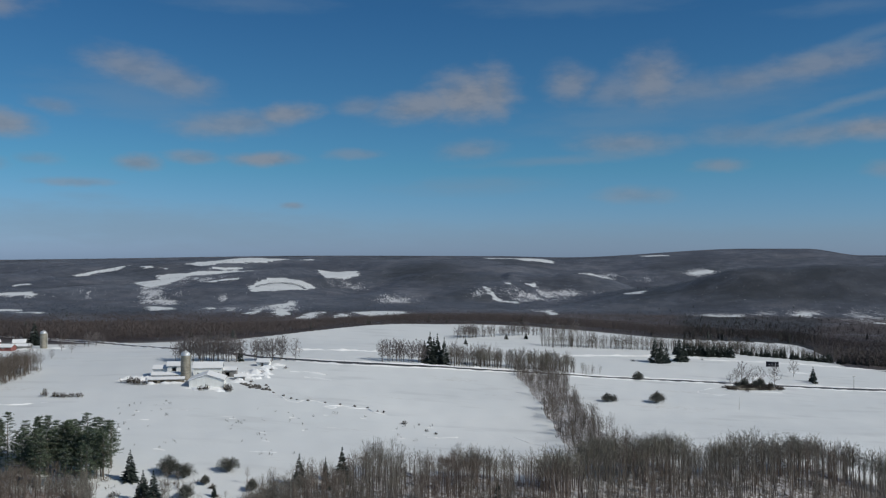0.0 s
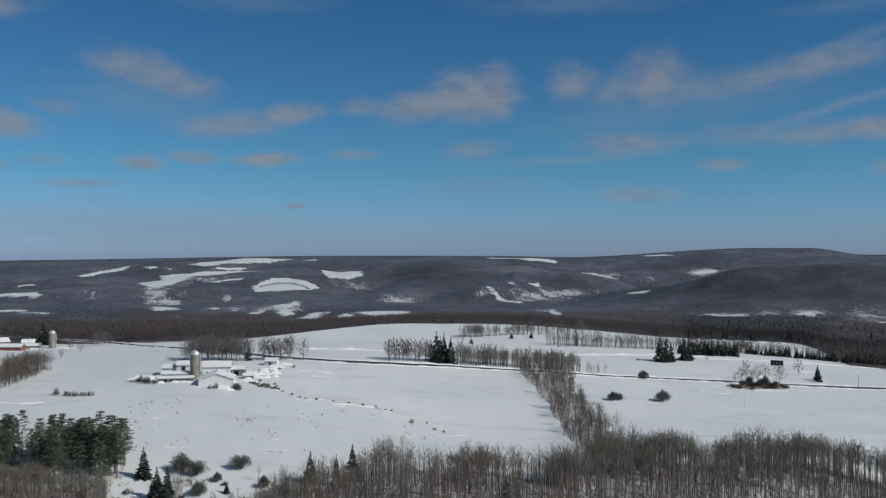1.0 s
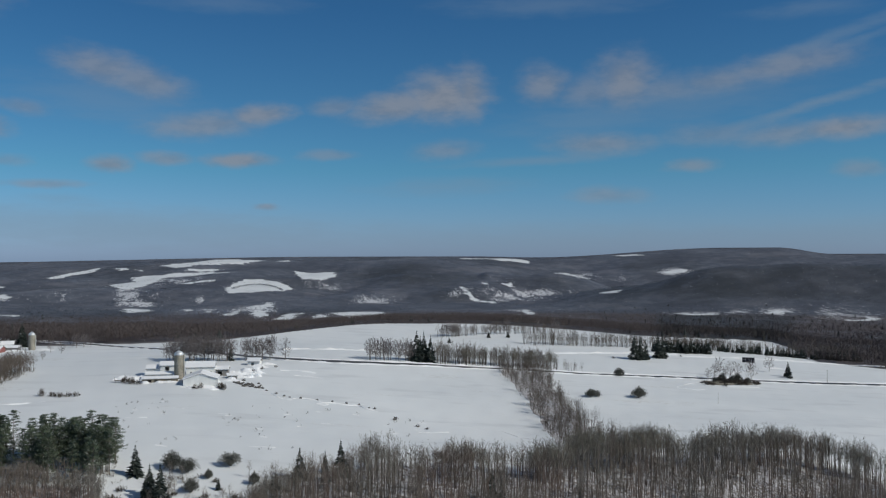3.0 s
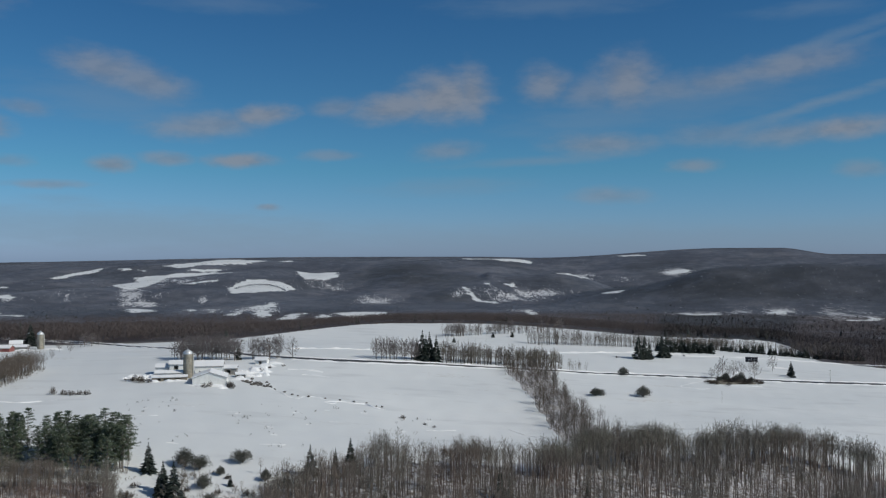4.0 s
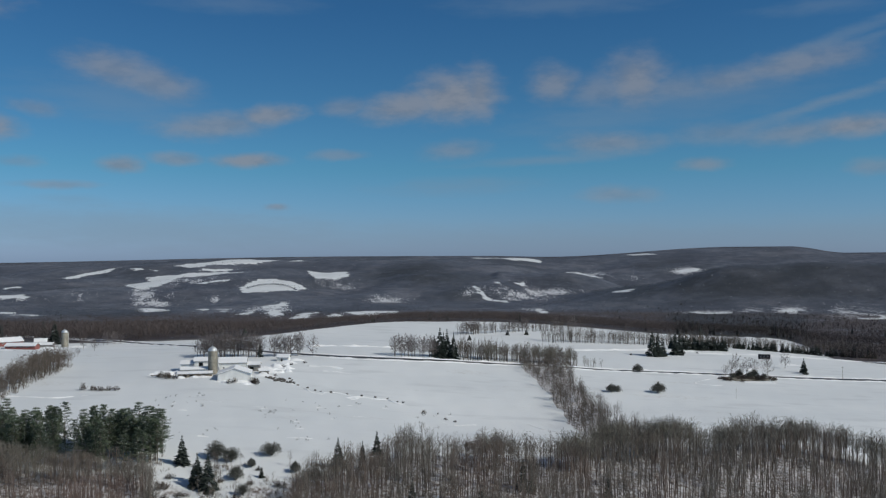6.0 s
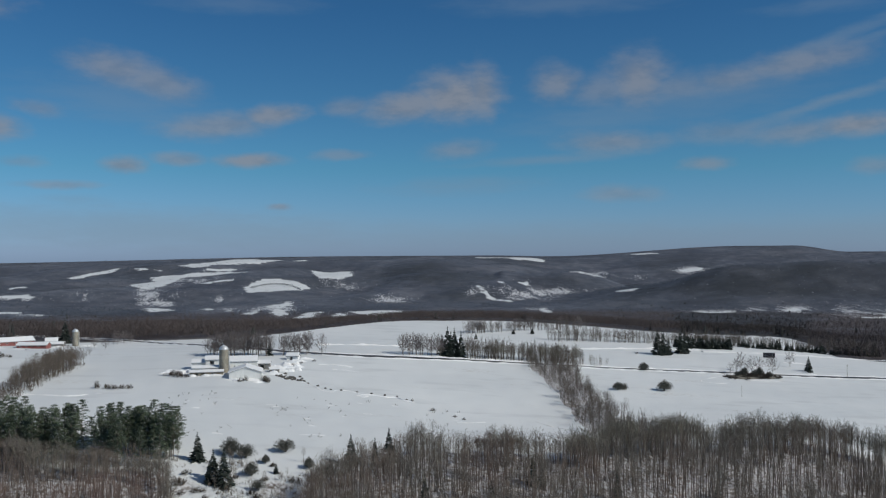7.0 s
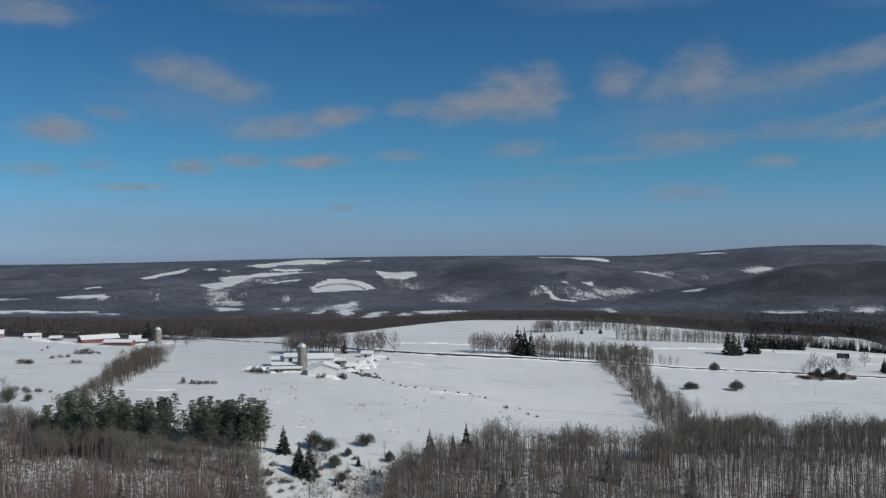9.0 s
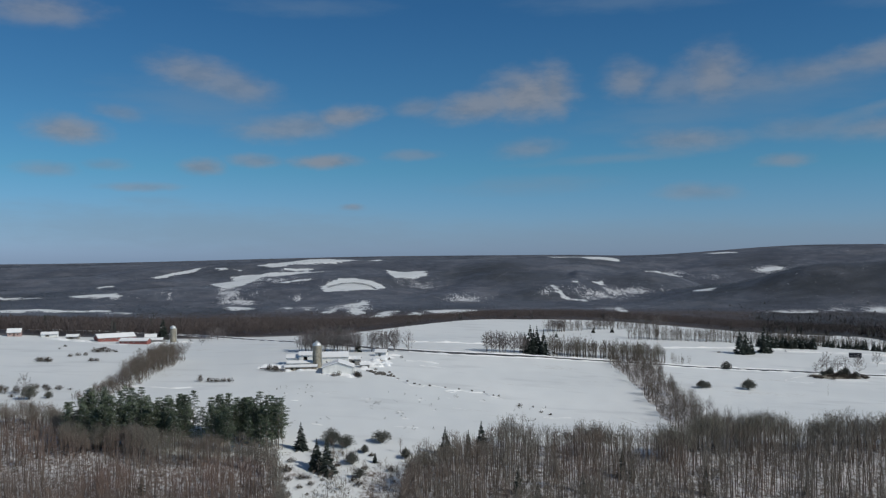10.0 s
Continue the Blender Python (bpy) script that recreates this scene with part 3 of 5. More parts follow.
# ---- the ground, one sheet out to the horizon ----
def build_ground():
    a = np.concatenate([np.linspace(-180, -40, 29)[:-1], np.linspace(-40, -24, 17)[:-1], np.linspace(-24, 38, 460)[:-1], np.linspace(38, 60, 23)[:-1], np.linspace(60, 180, 25)])
    r = np.concatenate([[0.0], np.linspace(20, 200, 19)[:-1], np.linspace(200, 1000, 130)[:-1], np.linspace(1000, 2200, 60)[:-1], np.linspace(2200, 4720, 210)[:-1], np.linspace(4720, 4900, 6)])
    A, R = np.meshgrid(np.radians(a), r, indexing="ij")
    x, y = R * np.sin(A), R * np.cos(A)
    z = height(x, y)
    na, nr = A.shape
    i, j = np.meshgrid(np.arange(na - 1), np.arange(nr - 1), indexing="ij")
    q = (i * nr + j).ravel()
    faces = np.stack([q, q + 1, q + nr + 1, q + nr], -1)[:, ::-1]
    me = bulk_mesh("ground", np.stack([x, y, z], -1).reshape(-1, 3), faces, GROUND)
    for name, values in (("woods", woods(x, y)), ("gaps", gaps(x, y)), ("shade_and_stands", shade_and_stands(x, y)), ("distance", smooth(600, 2600, R))):
        me.attributes.new(name, "FLOAT", "POINT").data.foreach_set("value", np.ascontiguousarray(values, np.float32).ravel())
    me.polygons.foreach_set("use_smooth", np.ones(len(me.polygons), bool))
    tagged(new("ground", me), "snow-covered farm fields falling away to wooded hills and a far ridge", "ground", kind="structure")


build_ground()


def ribbon(name, pts, width, lift, material, label, category):
    """A strip laid over the ground along a line."""
    p = np.array(pts, float)
    d = np.r_[0, np.cumsum(np.hypot(*np.diff(p, axis=0).T))]
    s = np.arange(0, d[-1], 3.0)
    # round off the corners of the line
    x, y = (np.convolve(np.pad(np.interp(s, d, p[:, k]), 12, mode="reflect", reflect_type="odd"), np.ones(25) / 25, "valid") for k in (0, 1))
    tx, ty = np.gradient(x), np.gradient(y)
    n = np.hypot(tx, ty)
    nx, ny = -ty / n, tx / n
    k = np.array([-0.5, -0.25, 0.0, 0.25, 0.5])
    w = width * (1 + 0.06 * waves(s, s * 0, 40, 5))
    X, Y = x[:, None] + nx[:, None] * k * w[:, None], y[:, None] + ny[:, None] * k * w[:, None]
    Z = height(X, Y) + lift * (1.0 - 0.9 * (np.abs(k) > 0.4)[None, :])
    i, j = np.meshgrid(np.arange(len(s) - 1), np.arange(4), indexing="ij")
    q = (i * 5 + j).ravel()
    me = bulk_mesh(name, np.stack([X, Y, Z], -1).reshape(-1, 3), np.stack([q, q + 5, q + 6, q + 1], -1)[:, ::-1], material)
    return tagged(new(name, me), label, category, kind="structure")


ROAD = [(-330, 830), (-200, 770), (-136, 727), (-80, 672), (-30, 605), (0, 585), (50, 577), (138, 605), (236, 630), (305, 628), (420, 626), (620, 640)]
ribbon("road", ROAD, 6.0, 0.35, ASPHALT, "narrow cleared country road of dark asphalt between snow banks", "road")


def bank(pts, offset, width, lift, name="snow_bank", label="ploughed ridge of clean snow along the road", seed=6, round_off=25):
    """A rounded ridge of snow along a line."""
    p = np.array(pts, float)
    d = np.r_[0, np.cumsum(np.hypot(*np.diff(p, axis=0).T))]
    s = np.arange(0, d[-1], 2.5 if round_off > 5 else 0.8)
    x, y = (np.convolve(np.pad(np.interp(s, d, p[:, k]), round_off // 2, mode="reflect", reflect_type="odd"), np.ones(round_off) / round_off, "valid") for k in (0, 1))
    tx, ty = np.gradient(x), np.gradient(y)
    n = np.hypot(tx, ty)
    nx, ny = -ty / n, tx / n
    k = np.linspace(-0.5, 0.5, 7)
    w = width * (1 + 0.35 * waves(s, s * 0 + seed, 22, seed))
    X, Y = x[:, None] + nx[:, None] * (k * w[:, None] + offset), y[:, None] + ny[:, None] * (k * w[:, None] + offset)
    high = lift * (1 + 0.5 * waves(s, s * 0, 13, seed + 1))
    Z = height(X, Y) - 0.12 + (np.maximum(0.0, np.cos(k * 3.1416)) ** 1.2)[None, :] * np.maximum(0.05, high)[:, None] + 0.1 * waves(X, Y, 4, seed + 2)
    i, j = np.meshgrid(np.arange(len(s) - 1), np.arange(6), indexing="ij")
    q = (i * 7 + j).ravel()
    me = bulk_mesh(name, np.stack([X, Y, Z], -1).reshape(-1, 3), np.stack([q, q + 7, q + 8, q + 1], -1)[:, ::-1], SNOW)
    me.polygons.foreach_set("use_smooth", np.ones(len(me.polygons), bool))
    return tagged(new(name, me), label, "snow bank", kind="structure")


bank(ROAD, 5.0, 3.2, 0.75, seed=6)
bank(ROAD, -5.0, 3.0, 0.6, seed=9)
bank([(0, 636), (40, 652), (72, 668), (110, 684)], 0, 5.0, 0.9, label="long bright drift of snow along a field lane", seed=12)
bank([(200, 718), (245, 731), (290, 741), (330, 742)], 0, 5.0, 0.9, label="long bright drift of snow along a field lane", seed=15)
bank([(330, 735), (400, 742), (520, 735)], 0, 5.0, 0.8, label="long bright drift of snow along a field lane", seed=18)
bank([(-160, 440), (-140, 452), (-122, 449), (-108, 456)], 0, 2.6, 0.4, label="long wind drift across the snowy field", seed=21, round_off=5)
bank([(-12, 490), (-6, 484), (-2, 477), (3, 475), (5, 480), (11, 482), (17, 479), (22, 474), (19, 471), (15, 474), (25, 478), (31, 476), (37, 477), (40, 472), (47, 469)], 0, 1.3, 0.4, label="low crooked drift of trodden snow", seed=24, round_off=3)
bank([(-235, 668), (-215, 645), (-190, 640)], 0, 5.0, 0.7, label="ploughed drift of snow beside the barnyard", seed=27)

# ---- trees ----
def bare_tree(g, h, width, limbs, branches, twigs, fine, thin=0.03, fork=0.3):
    """A leafless tree: its trunk, and its crown of limbs, branches and fine twigs.
    The limbs leave the trunk from the fork upwards and fan out to the skin of a rounded crown; each has branches, each of those
    twigs, and each of those fine ends."""
    trunk, crown = Shape(), Shape()
    r0 = 0.010 * h + 0.05
    bend = g.normal(0, 0.014 * h, 2)
    line = lambda f: np.array((bend[0] * math.sin(f * 2.6), bend[1] * math.sin(f * 2.1), h * f))
    taper = (1.0, 0.86, 0.66, 0.38, 0.08)
    knots = [-0.04, 0.2, 0.48, 0.74, 0.97]
    for k in range(4):
        trunk.tube(line(knots[k]), line(knots[k + 1]), r0 * taper[k], r0 * taper[k + 1], 5 if k < 1 else 3)

    def side_of(d):
        s = np.cross(d, g.normal(0, 1, 3))
        return s / (np.linalg.norm(s) + 1e-6)

    low = fork + 0.08
    middle = line(low + (1 - low) * 0.42)
    lobe = g.uniform(0, 6.283, 2)
    for i in range(limbs):
        t = i * 2.4 + g.uniform(-0.4, 0.4)
        lift = -0.35 + 1.25 * ((i + g.uniform(0, 0.9)) / limbs)
        e = math.asin(min(0.98, max(-0.9, lift)))
        swell = 1 + 0.13 * math.sin(2 * t + lobe[0]) + 0.09 * math.sin(3 * t + lobe[1] + 3 * lift)
        across = width * 0.5 * math.cos(e) * swell * g.uniform(0.8, 1.0)
        rise = h * (1 - low) * 0.60 * math.sin(e) * g.uniform(0.88, 1.04)
        out = np.array((math.cos(t), math.sin(t), 0.0))
        tip = middle + out * across * 0.9 + np.array((0, 0, rise * 0.94))
        f = max(fork, min(0.9, tip[2] / h - (0.16 + 0.5 * across / h)))
        a = line(f)
        b = a + (tip - a) * 0.5 + out * across * 0.10 - np.array((0, 0, 0.03 * h))
        r1 = r0 * 0.40 * (1.15 - f)
        crown.sliver(a, b + (b - a) * 0.2, r1 + 0.02, side_of(b - a))
        crown.sliver(b, tip, r1 * 0.35 + 0.012, side_of(tip - b))
        for _ in range(branches):
            u = g.uniform(0.25, 1.0)
            p = a + (b - a) * u / 0.5 if u < 0.5 else b + (tip - b) * (u - 0.5) / 0.5
            d = (p - middle) / (0.5 * width) * 0.6 + g.normal(0, 0.42, 3) + np.array((0, 0, 0.6))
            d = d / np.linalg.norm(d)
            q = p + d * h * g.uniform(0.05, 0.10)
            crown.sliver(p, q, thin * 1.6, side_of(d))
            for _ in range(twigs):
                p2 = p + (q - p) * g.uniform(0.2, 1.0)
                d2 = d + g.normal(0, 0.5, 3) + np.array((0, 0, 0.2))
                d2 = d2 / np.linalg.norm(d2)
                q2 = p2 + d2 * h * g.uniform(0.035, 0.075)
                crown.sliver(p2, q2, thin, side_of(d2))
                for _ in range(fine):
                    d3 = d2 + g.normal(0, 0.6, 3)
                    p3 = p2 + (q2 - p2) * g.uniform(0.2, 0.9)
                    crown.sliver(p3, p3 + d3 / np.linalg.norm(d3) * h * g.uniform(0.025, 0.05), thin * 0.8, side_of(d3))
    return trunk, crown


def sapling(g, h, width, twigs, thin):
    """A slim pole of a tree: a long bare stem and a small ragged crown of rising twigs."""
    trunk, crown = Shape(), Shape()
    bend = g.normal(0, 0.02 * h, 2)
    line = lambda f: np.array((bend[0] * math.sin(f * 2.6), bend[1] * math.sin(f * 2.1), h * f))
    thick = g.uniform(0.10, 0.17)
    for a, b, ra, rb in ((-0.04, 0.4, 1.0, 0.8), (0.4, 0.75, 0.8, 0.5), (0.75, 1.0, 0.5, 0.06)):
        trunk.tube(line(a), line(b), ra * thick, rb * thick)
    for _ in range(twigs):
        f = 0.5 + 0.48 * g.uniform(0, 1) ** 0.7
        w = (f - 0.5) / 0.5
        t, reach = g.uniform(0, 6.283), width * 0.5 * g.uniform(0.2, 1.0) * math.sqrt(max(0.1, 1 - (1.6 * w - 0.7) ** 2))
        out = np.array((math.cos(t) * reach, math.sin(t) * reach, reach * g.uniform(0.8, 1.8)))
        a = line(f) + out * g.choice((0.0, 0.35, 0.7)) - np.array((0, 0, out[2] * 0.4))
        d = out * 0.8 + g.normal(0, 0.22, 3)
        crown.sliver(a, a + d, thin * g.uniform(0.6, 1.2), (-math.sin(t), math.cos(t), 0.2))
    return trunk, crown


def pine(g, h, width, low=0.35):
    """A white pine: trunk, flat plates of limbs set with tufts of needles, and an uneven rounded top."""
    trunk, crown = Shape(), Shape()
    for k in range(4):
        trunk.tube((0, 0, h * 0.25 * k - 0.6 * (k == 0)), (0, 0, h * 0.25 * (k + 1)), 0.24 * (1 - 0.24 * k), 0.24 * (1 - 0.24 * (k + 1)), 5)
    z = h * low
    while z < h * 0.985:
        f = (z - h * low) / (h * (1 - low))
        for _ in range(6):
            t = g.uniform(0, 6.283)
            reach = width * 0.5 * (1.0 - 0.86 * f ** 1.7) * (0.8 + 0.2 * min(1, f * 4)) * g.uniform(0.6, 1.06)
            out, side = np.array((math.cos(t), math.sin(t), 0.0)), np.array((-math.sin(t), math.cos(t), 0.0))
            tip = np.array((0, 0, z)) + out * reach + np.array((0, 0, reach * g.uniform(-0.08, 0.22)))
            if g.uniform() < 0.5:
                trunk.tube((0, 0, z), tip, 0.05, 0.02)
            for _ in range(12):
                u = g.uniform(0.3, 1.05)
                c = np.array((0, 0, z)) * (1 - u) + tip * u + side * g.normal(0, 0.5) * (0.5 + 0.5 * u) + np.array((0, 0, g.normal(0, 0.10)))
                for _ in range(3):
                    d = side * g.normal(0, 0.8) + out * g.uniform(0.1, 1.1) + np.array((0, 0, g.uniform(-0.05, 0.55)))
                    d = d / np.linalg.norm(d)
                    s = np.cross(d, np.array((0, 0, 1.0)) + g.normal(0, 0.5, 3))
                    crown.sliver(c, c + d * g.uniform(0.3, 0.7), 0.10, s / np.linalg.norm(s))
        z += h * 0.052 * g.uniform(0.8, 1.4)
    for _ in range(40):
        d = np.array((g.normal(0, 0.5), g.normal(0, 0.5), 1.0))
        b = np.array((g.normal(0, 0.45), g.normal(0, 0.45), h - 0.2 - abs(g.normal(0, 0.7))))
        crown.sliver(b, b + d * g.uniform(0.3, 0.65), 0.12, np.array((1.0, 0, 0)))
    return trunk, crown


def spruce(g, h, width, tiers=15, each_=8):
    """A spruce: trunk and drooping, ragged tiers down to the ground."""
    trunk, crown = Shape(), Shape()
    trunk.tube((0, 0, -0.5), (0, 0, h * 0.6), 0.02 * h, 0.008 * h, 5).tube((0, 0, h * 0.6), (0, 0, h), 0.008 * h, 0.01, 4)
    for k in range(tiers):
        f = k / (tiers - 1)
        z = h * (0.06 + 0.90 * f)
        for _ in range(each_):
            t, reach = g.uniform(0, 6.283), max(0.25, width * 0.5 * (1 - f) ** 0.85 * g.uniform(0.7, 1.15))
            out, side = np.array((math.cos(t), math.sin(t), 0)), np.array((-math.sin(t), math.cos(t), 0))
            a = np.array((0, 0, z + g.normal(0, 0.1)))
            tip = a + out * reach - np.array((0, 0, reach * g.uniform(0.12, 0.45)))
            w = 0.10 * h / tiers * 3 + 0.12 * reach
            m = a * 0.45 + tip * 0.55
            crown.add([a, m + side * w, tip, m - side * w, m - np.array((0, 0, w * 1.1))], [(0, 1, 4), (1, 2, 4), (2, 3, 4), (3, 0, 4), (0, 1, 2), (0, 2, 3)])
            crown.sliver(m, tip + side * w * 0.9, w * 0.3, side).sliver(m, tip - side * w * 0.9, w * 0.3, side)
    crown.sliver((0, 0, h * 0.93), (0, 0, h * 1.03), 0.12, np.array((1.0, 0, 0)))
    return trunk, crown


def bush(g, h, width, stems=34, twigs=170, thin=0.03):
    """A leafless bush: many stems from the ground, a haze of twigs."""
    wood, haze = Shape(), Shape()
    tips = []
    lobe, turn = g.uniform(0.12, 0.32), g.uniform(0, 6.283)
    for _ in range(stems):
        t, u = g.uniform(0, 6.283), g.uniform(0.1, 1.0) ** 0.6
        swell = 1 + lobe * math.sin(2 * t + turn) + 0.25 * math.sin(5 * t + turn * 2)
        reach = width * 0.5 * u * swell
        a = np.array((math.cos(t) * reach * 0.5, math.sin(t) * reach * 0.5, -0.2))
        b = np.array((math.cos(t) * reach, math.sin(t) * reach, h * math.sqrt(max(0.15, 1 - u * u)) * g.uniform(0.72, 0.98) * (0.86 + 0.14 * math.sin(3 * t + turn))))
        wood.tube(a, b, 0.025, 0.01)
        tips.append((a, b))
    for _ in range(twigs):
        a, b = tips[g.randint(len(tips))]
        s = a + (b - a) * g.uniform(0.35, 1.0)
        d = np.array((g.normal(0, 0.7), g.normal(0, 0.7), g.uniform(-0.1, 1.0)))
        side = np.cross(d, g.normal(0, 1, 3))
        haze.sliver(s, s + d / np.linalg.norm(d) * h * g.uniform(0.08, 0.2), thin * g.uniform(0.7, 1.4), side / (np.linalg.norm(side) + 1e-6))
    return wood, haze


def shrub(g, h, width, stems=16, twigs=3000, thin=0.08):
    """A large rounded shrub: stems fanning from the ground into a dense dome of twigs."""
    wood, haze = Shape(), Shape()
    turn = g.uniform(0, 6.283, 3)
    swell = lambda t, u: 1 + 0.16 * math.sin(2 * t + turn[0]) + 0.10 * math.sin(5 * t + turn[1]) + 0.08 * math.sin(7 * u * 3 + 3 * t + turn[2])
    for _ in range(stems):
        t, u = g.uniform(0, 6.283), g.uniform(0.1, 0.95)
        k = swell(t, u) * 0.85
        tip = np.array((math.cos(t) * width * 0.5 * u * k, math.sin(t) * width * 0.5 * u * k, h * math.sqrt(1 - u * u) * k * 0.9 + 0.2))
        mid = tip * np.array((0.35, 0.35, 0.5))
        wood.tube(tip * 0.12 * np.array((1, 1, 0)) - (0, 0, 0.3), mid, 0.09, 0.06).tube(mid, tip, 0.06, 0.02)
    for _ in range(twigs):
        t, u, depth = g.uniform(0, 6.283), math.sqrt(g.uniform(0, 1)), g.uniform(0.0, 1.0) ** 0.45
        k = swell(t, u) * depth
        p = np.array((math.cos(t) * width * 0.5 * u * k, math.sin(t) * width * 0.5 * u * k, h * (0.12 + 0.88 * math.sqrt(max(0.0, 1 - u * u)) * k * 0.97)))
        d = np.array((p[0], p[1], p[2] * 0.7)) / h + g.normal(0, 0.55, 3) + np.array((0, 0, 0.25))
        d = d / np.linalg.norm(d)
        s = np.cross(d, g.normal(0, 1, 3))
        haze.sliver(p, p + d * h * g.uniform(0.07, 0.16), thin * g.uniform(0.7, 1.4), s / (np.linalg.norm(s) + 1e-6))
    return wood, haze


def tri_arrays(*shapes):
    v, f, woody = [], [], 0
    for s in shapes:
        n = len(v)
        v.extend(s.v)
        for q in s.f:
            f.append((q[0] + n, q[1] + n, q[2] + n))
            if len(q) == 4:
                f.append((q[0] + n, q[2] + n, q[3] + n))
        woody = woody or len(f)
    return np.array(v, np.float32), np.array(f, np.int32), woody


def plant_crowd(name, kinds, xy, scales, materials, label, category):
    """Joins many small plants into one object. A kind is its points, its triangles and how many of those are trunk."""
    g = np.random.RandomState(len(xy))
    vs, fs, slots, n = [], [], [], 0
    z = height(xy[:, 0], xy[:, 1])
    for (x, y), zz, s in zip(xy, z, scales):
        v, f, woody = kinds[g.randint(len(kinds))]
        t, tall = g.uniform(0, 6.283), g.uniform(0.88, 1.14)
        c, k = math.cos(t) * s, math.sin(t) * s
        w = np.empty_like(v)
        lean = g.normal(0, 0.03, 2)
        w[:, 0], w[:, 1], w[:, 2] = v[:, 0] * c - v[:, 1] * k + x + v[:, 2] * lean[0], v[:, 0] * k + v[:, 1] * c + y + v[:, 2] * lean[1], v[:, 2] * s * tall + zz
        vs.append(w)
        fs.append(f + n)
        slots.append(np.arange(len(f)) >= woody)
        n += len(v)
    me = bulk_mesh(name, np.concatenate(vs), np.concatenate(fs), materials[0])
    me.materials.append(materials[1])
    me.polygons.foreach_set("material_index", np.concatenate(slots).astype(np.int32))
    return tagged(new(name, me), label, category, kind="stuff")


class Kind:
    """Several shapes of one kind of plant, planted as things with trunk and crown."""

    def __init__(self, name, made, wood, leaf, label, category, parts=("trunk", "crown")):
        self.name, self.label, self.category, self.first = name, label, category, []
        self.meshes = [(a.mesh(parts[0], wood), b.mesh(parts[1], leaf)) for a, b in made]
        self.parts, self.count = parts, 0

    def plant(self, x, y, scale=1.0, tall=1.0, which=None, label="", group="", g=random):
        i = g.randrange(len(self.meshes)) if which is None else which
        ob = thing(self.name, Matrix.LocRotScale((x, y, z_at(x, y)), Euler((0, 0, g.uniform(0, 6.283))), (scale, scale, scale * tall)),
                   label or self.label, self.category, group)
        for name, me in zip(self.parts, self.meshes[i]):
            part(name, me, None, ob)
        return ob


G = np.random.RandomState(5)
TREE = Kind("bare_tree", [bare_tree(G, 14.5, G.uniform(8.5, 11), 22, 6, 4, 1, 0.055, 0.16) for _ in range(6)], BARK, TWIGS,
            "tall leafless hardwood tree with a fine grey-brown crown", "tree")
SLIM = Kind("bare_tree", [bare_tree(G, 13, G.uniform(5.4, 7.2), 22, 6, 4, 2, 0.018, 0.34) for _ in range(8)], BARK, EDGE_TWIGS,
            "slender leafless woodland tree rising from snowy ground", "tree")
PINES = Kind("pine_tree", [pine(G, 14.5, G.uniform(6.8, 8.8), G.uniform(0.12, 0.34)) for _ in range(8)], BARK, PINE, "dense dark green white pine with snow caught on its limbs", "pine tree")
SPRUCES = Kind("spruce_tree", [spruce(G, 10, G.uniform(6.4, 8.0), 16, 11) for _ in range(4)], BARK, SPRUCE, "dark conical spruce with drooping snowy boughs", "spruce tree")
BUSHES = Kind("bush", [bush(G, 4.0, G.uniform(5.2, 6.6), 60, 640, 0.06) for _ in range(5)], BRUSH, BRUSH, "rounded leafless bush standing alone in the snow", "bush", ("wood", "crown"))
SHRUBS = Kind("shrub", [shrub(G, 6.2, G.uniform(8.0, 9.6)) for _ in range(5)], SHRUBBERY, SHRUBBERY, "large rounded leafless shrub standing alone in the snow", "shrub", ("wood", "crown"))
random.seed(4)
for x, y, s, tall in ((209.8, 531, 1.4, 0.68), (177, 524, 0.95, 0.75), (181, 526, 0.7, 0.9), (233, 624, 1.1, 0.75), (-41, 351, 1.1, 0.9), (-35.5, 348, 0.9, 0.85), (-21, 355, 1.0, 0.75), (-33, 331, 0.8, 0.9), (-28, 343, 0.5, 1.0), (-12, 338, 0.6, 1.0), (-5, 330, 0.7, 1.1), (-30, 318, 0.6, 1.0), (-178, 407, 0.95, 1.1), (-171, 412, 0.5, 1.0)):
    SHRUBS.plant(x, y, s, tall)

# the grove behind the farm
for k in range(40):
    u = k / 39
    TREE.plant(-68 + 36 * u + random.gauss(0, 1.2), 586 - 3 * u + random.uniform(-7, 9), random.uniform(0.9, 1.12) * (0.85 if u < 0.1 else 1), label="leafless maple in the grove behind the farm buildings", group="grove behind the farm")
for k in range(11):
    u = k / 10
    TREE.plant(-23 + 17 * u + random.gauss(0, 0.8), 584 + random.uniform(-5, 6), random.uniform(0.88, 1.05), label="leafless roadside maple with a wide crown", group="grove behind the farm")
TREE.plant(1.5, 582, 1.0, label="lone leafless maple beside the grove", group="grove behind the farm")
# the line of trees along the far side of the road
for k in range(18):
    TREE.plant(54 + 29 * k / 17 + random.gauss(0, 1), 592 + 8 * k / 17 + random.uniform(-3, 4), random.uniform(0.82, 1.06), label="leafless tree in the row along the country road", group="roadside row")
for k in range(40):
    u = random.random()
    SLIM.plant(97 + 100 * u, 606 + 26 * u + random.uniform(-3, 10), random.uniform(0.6, 1.05), label="thin leafless tree in the row along the country road", group="roadside row")
for x, y, s in ((86, 602, 1.7), (91, 604, 1.65), (95, 601, 1.5), (89, 606, 1.4), (82.5, 603, 1.2)):
    SPRUCES.plant(x, y, s, 1.2, label="massive dark spruce in the roadside row", group="roadside spruces")
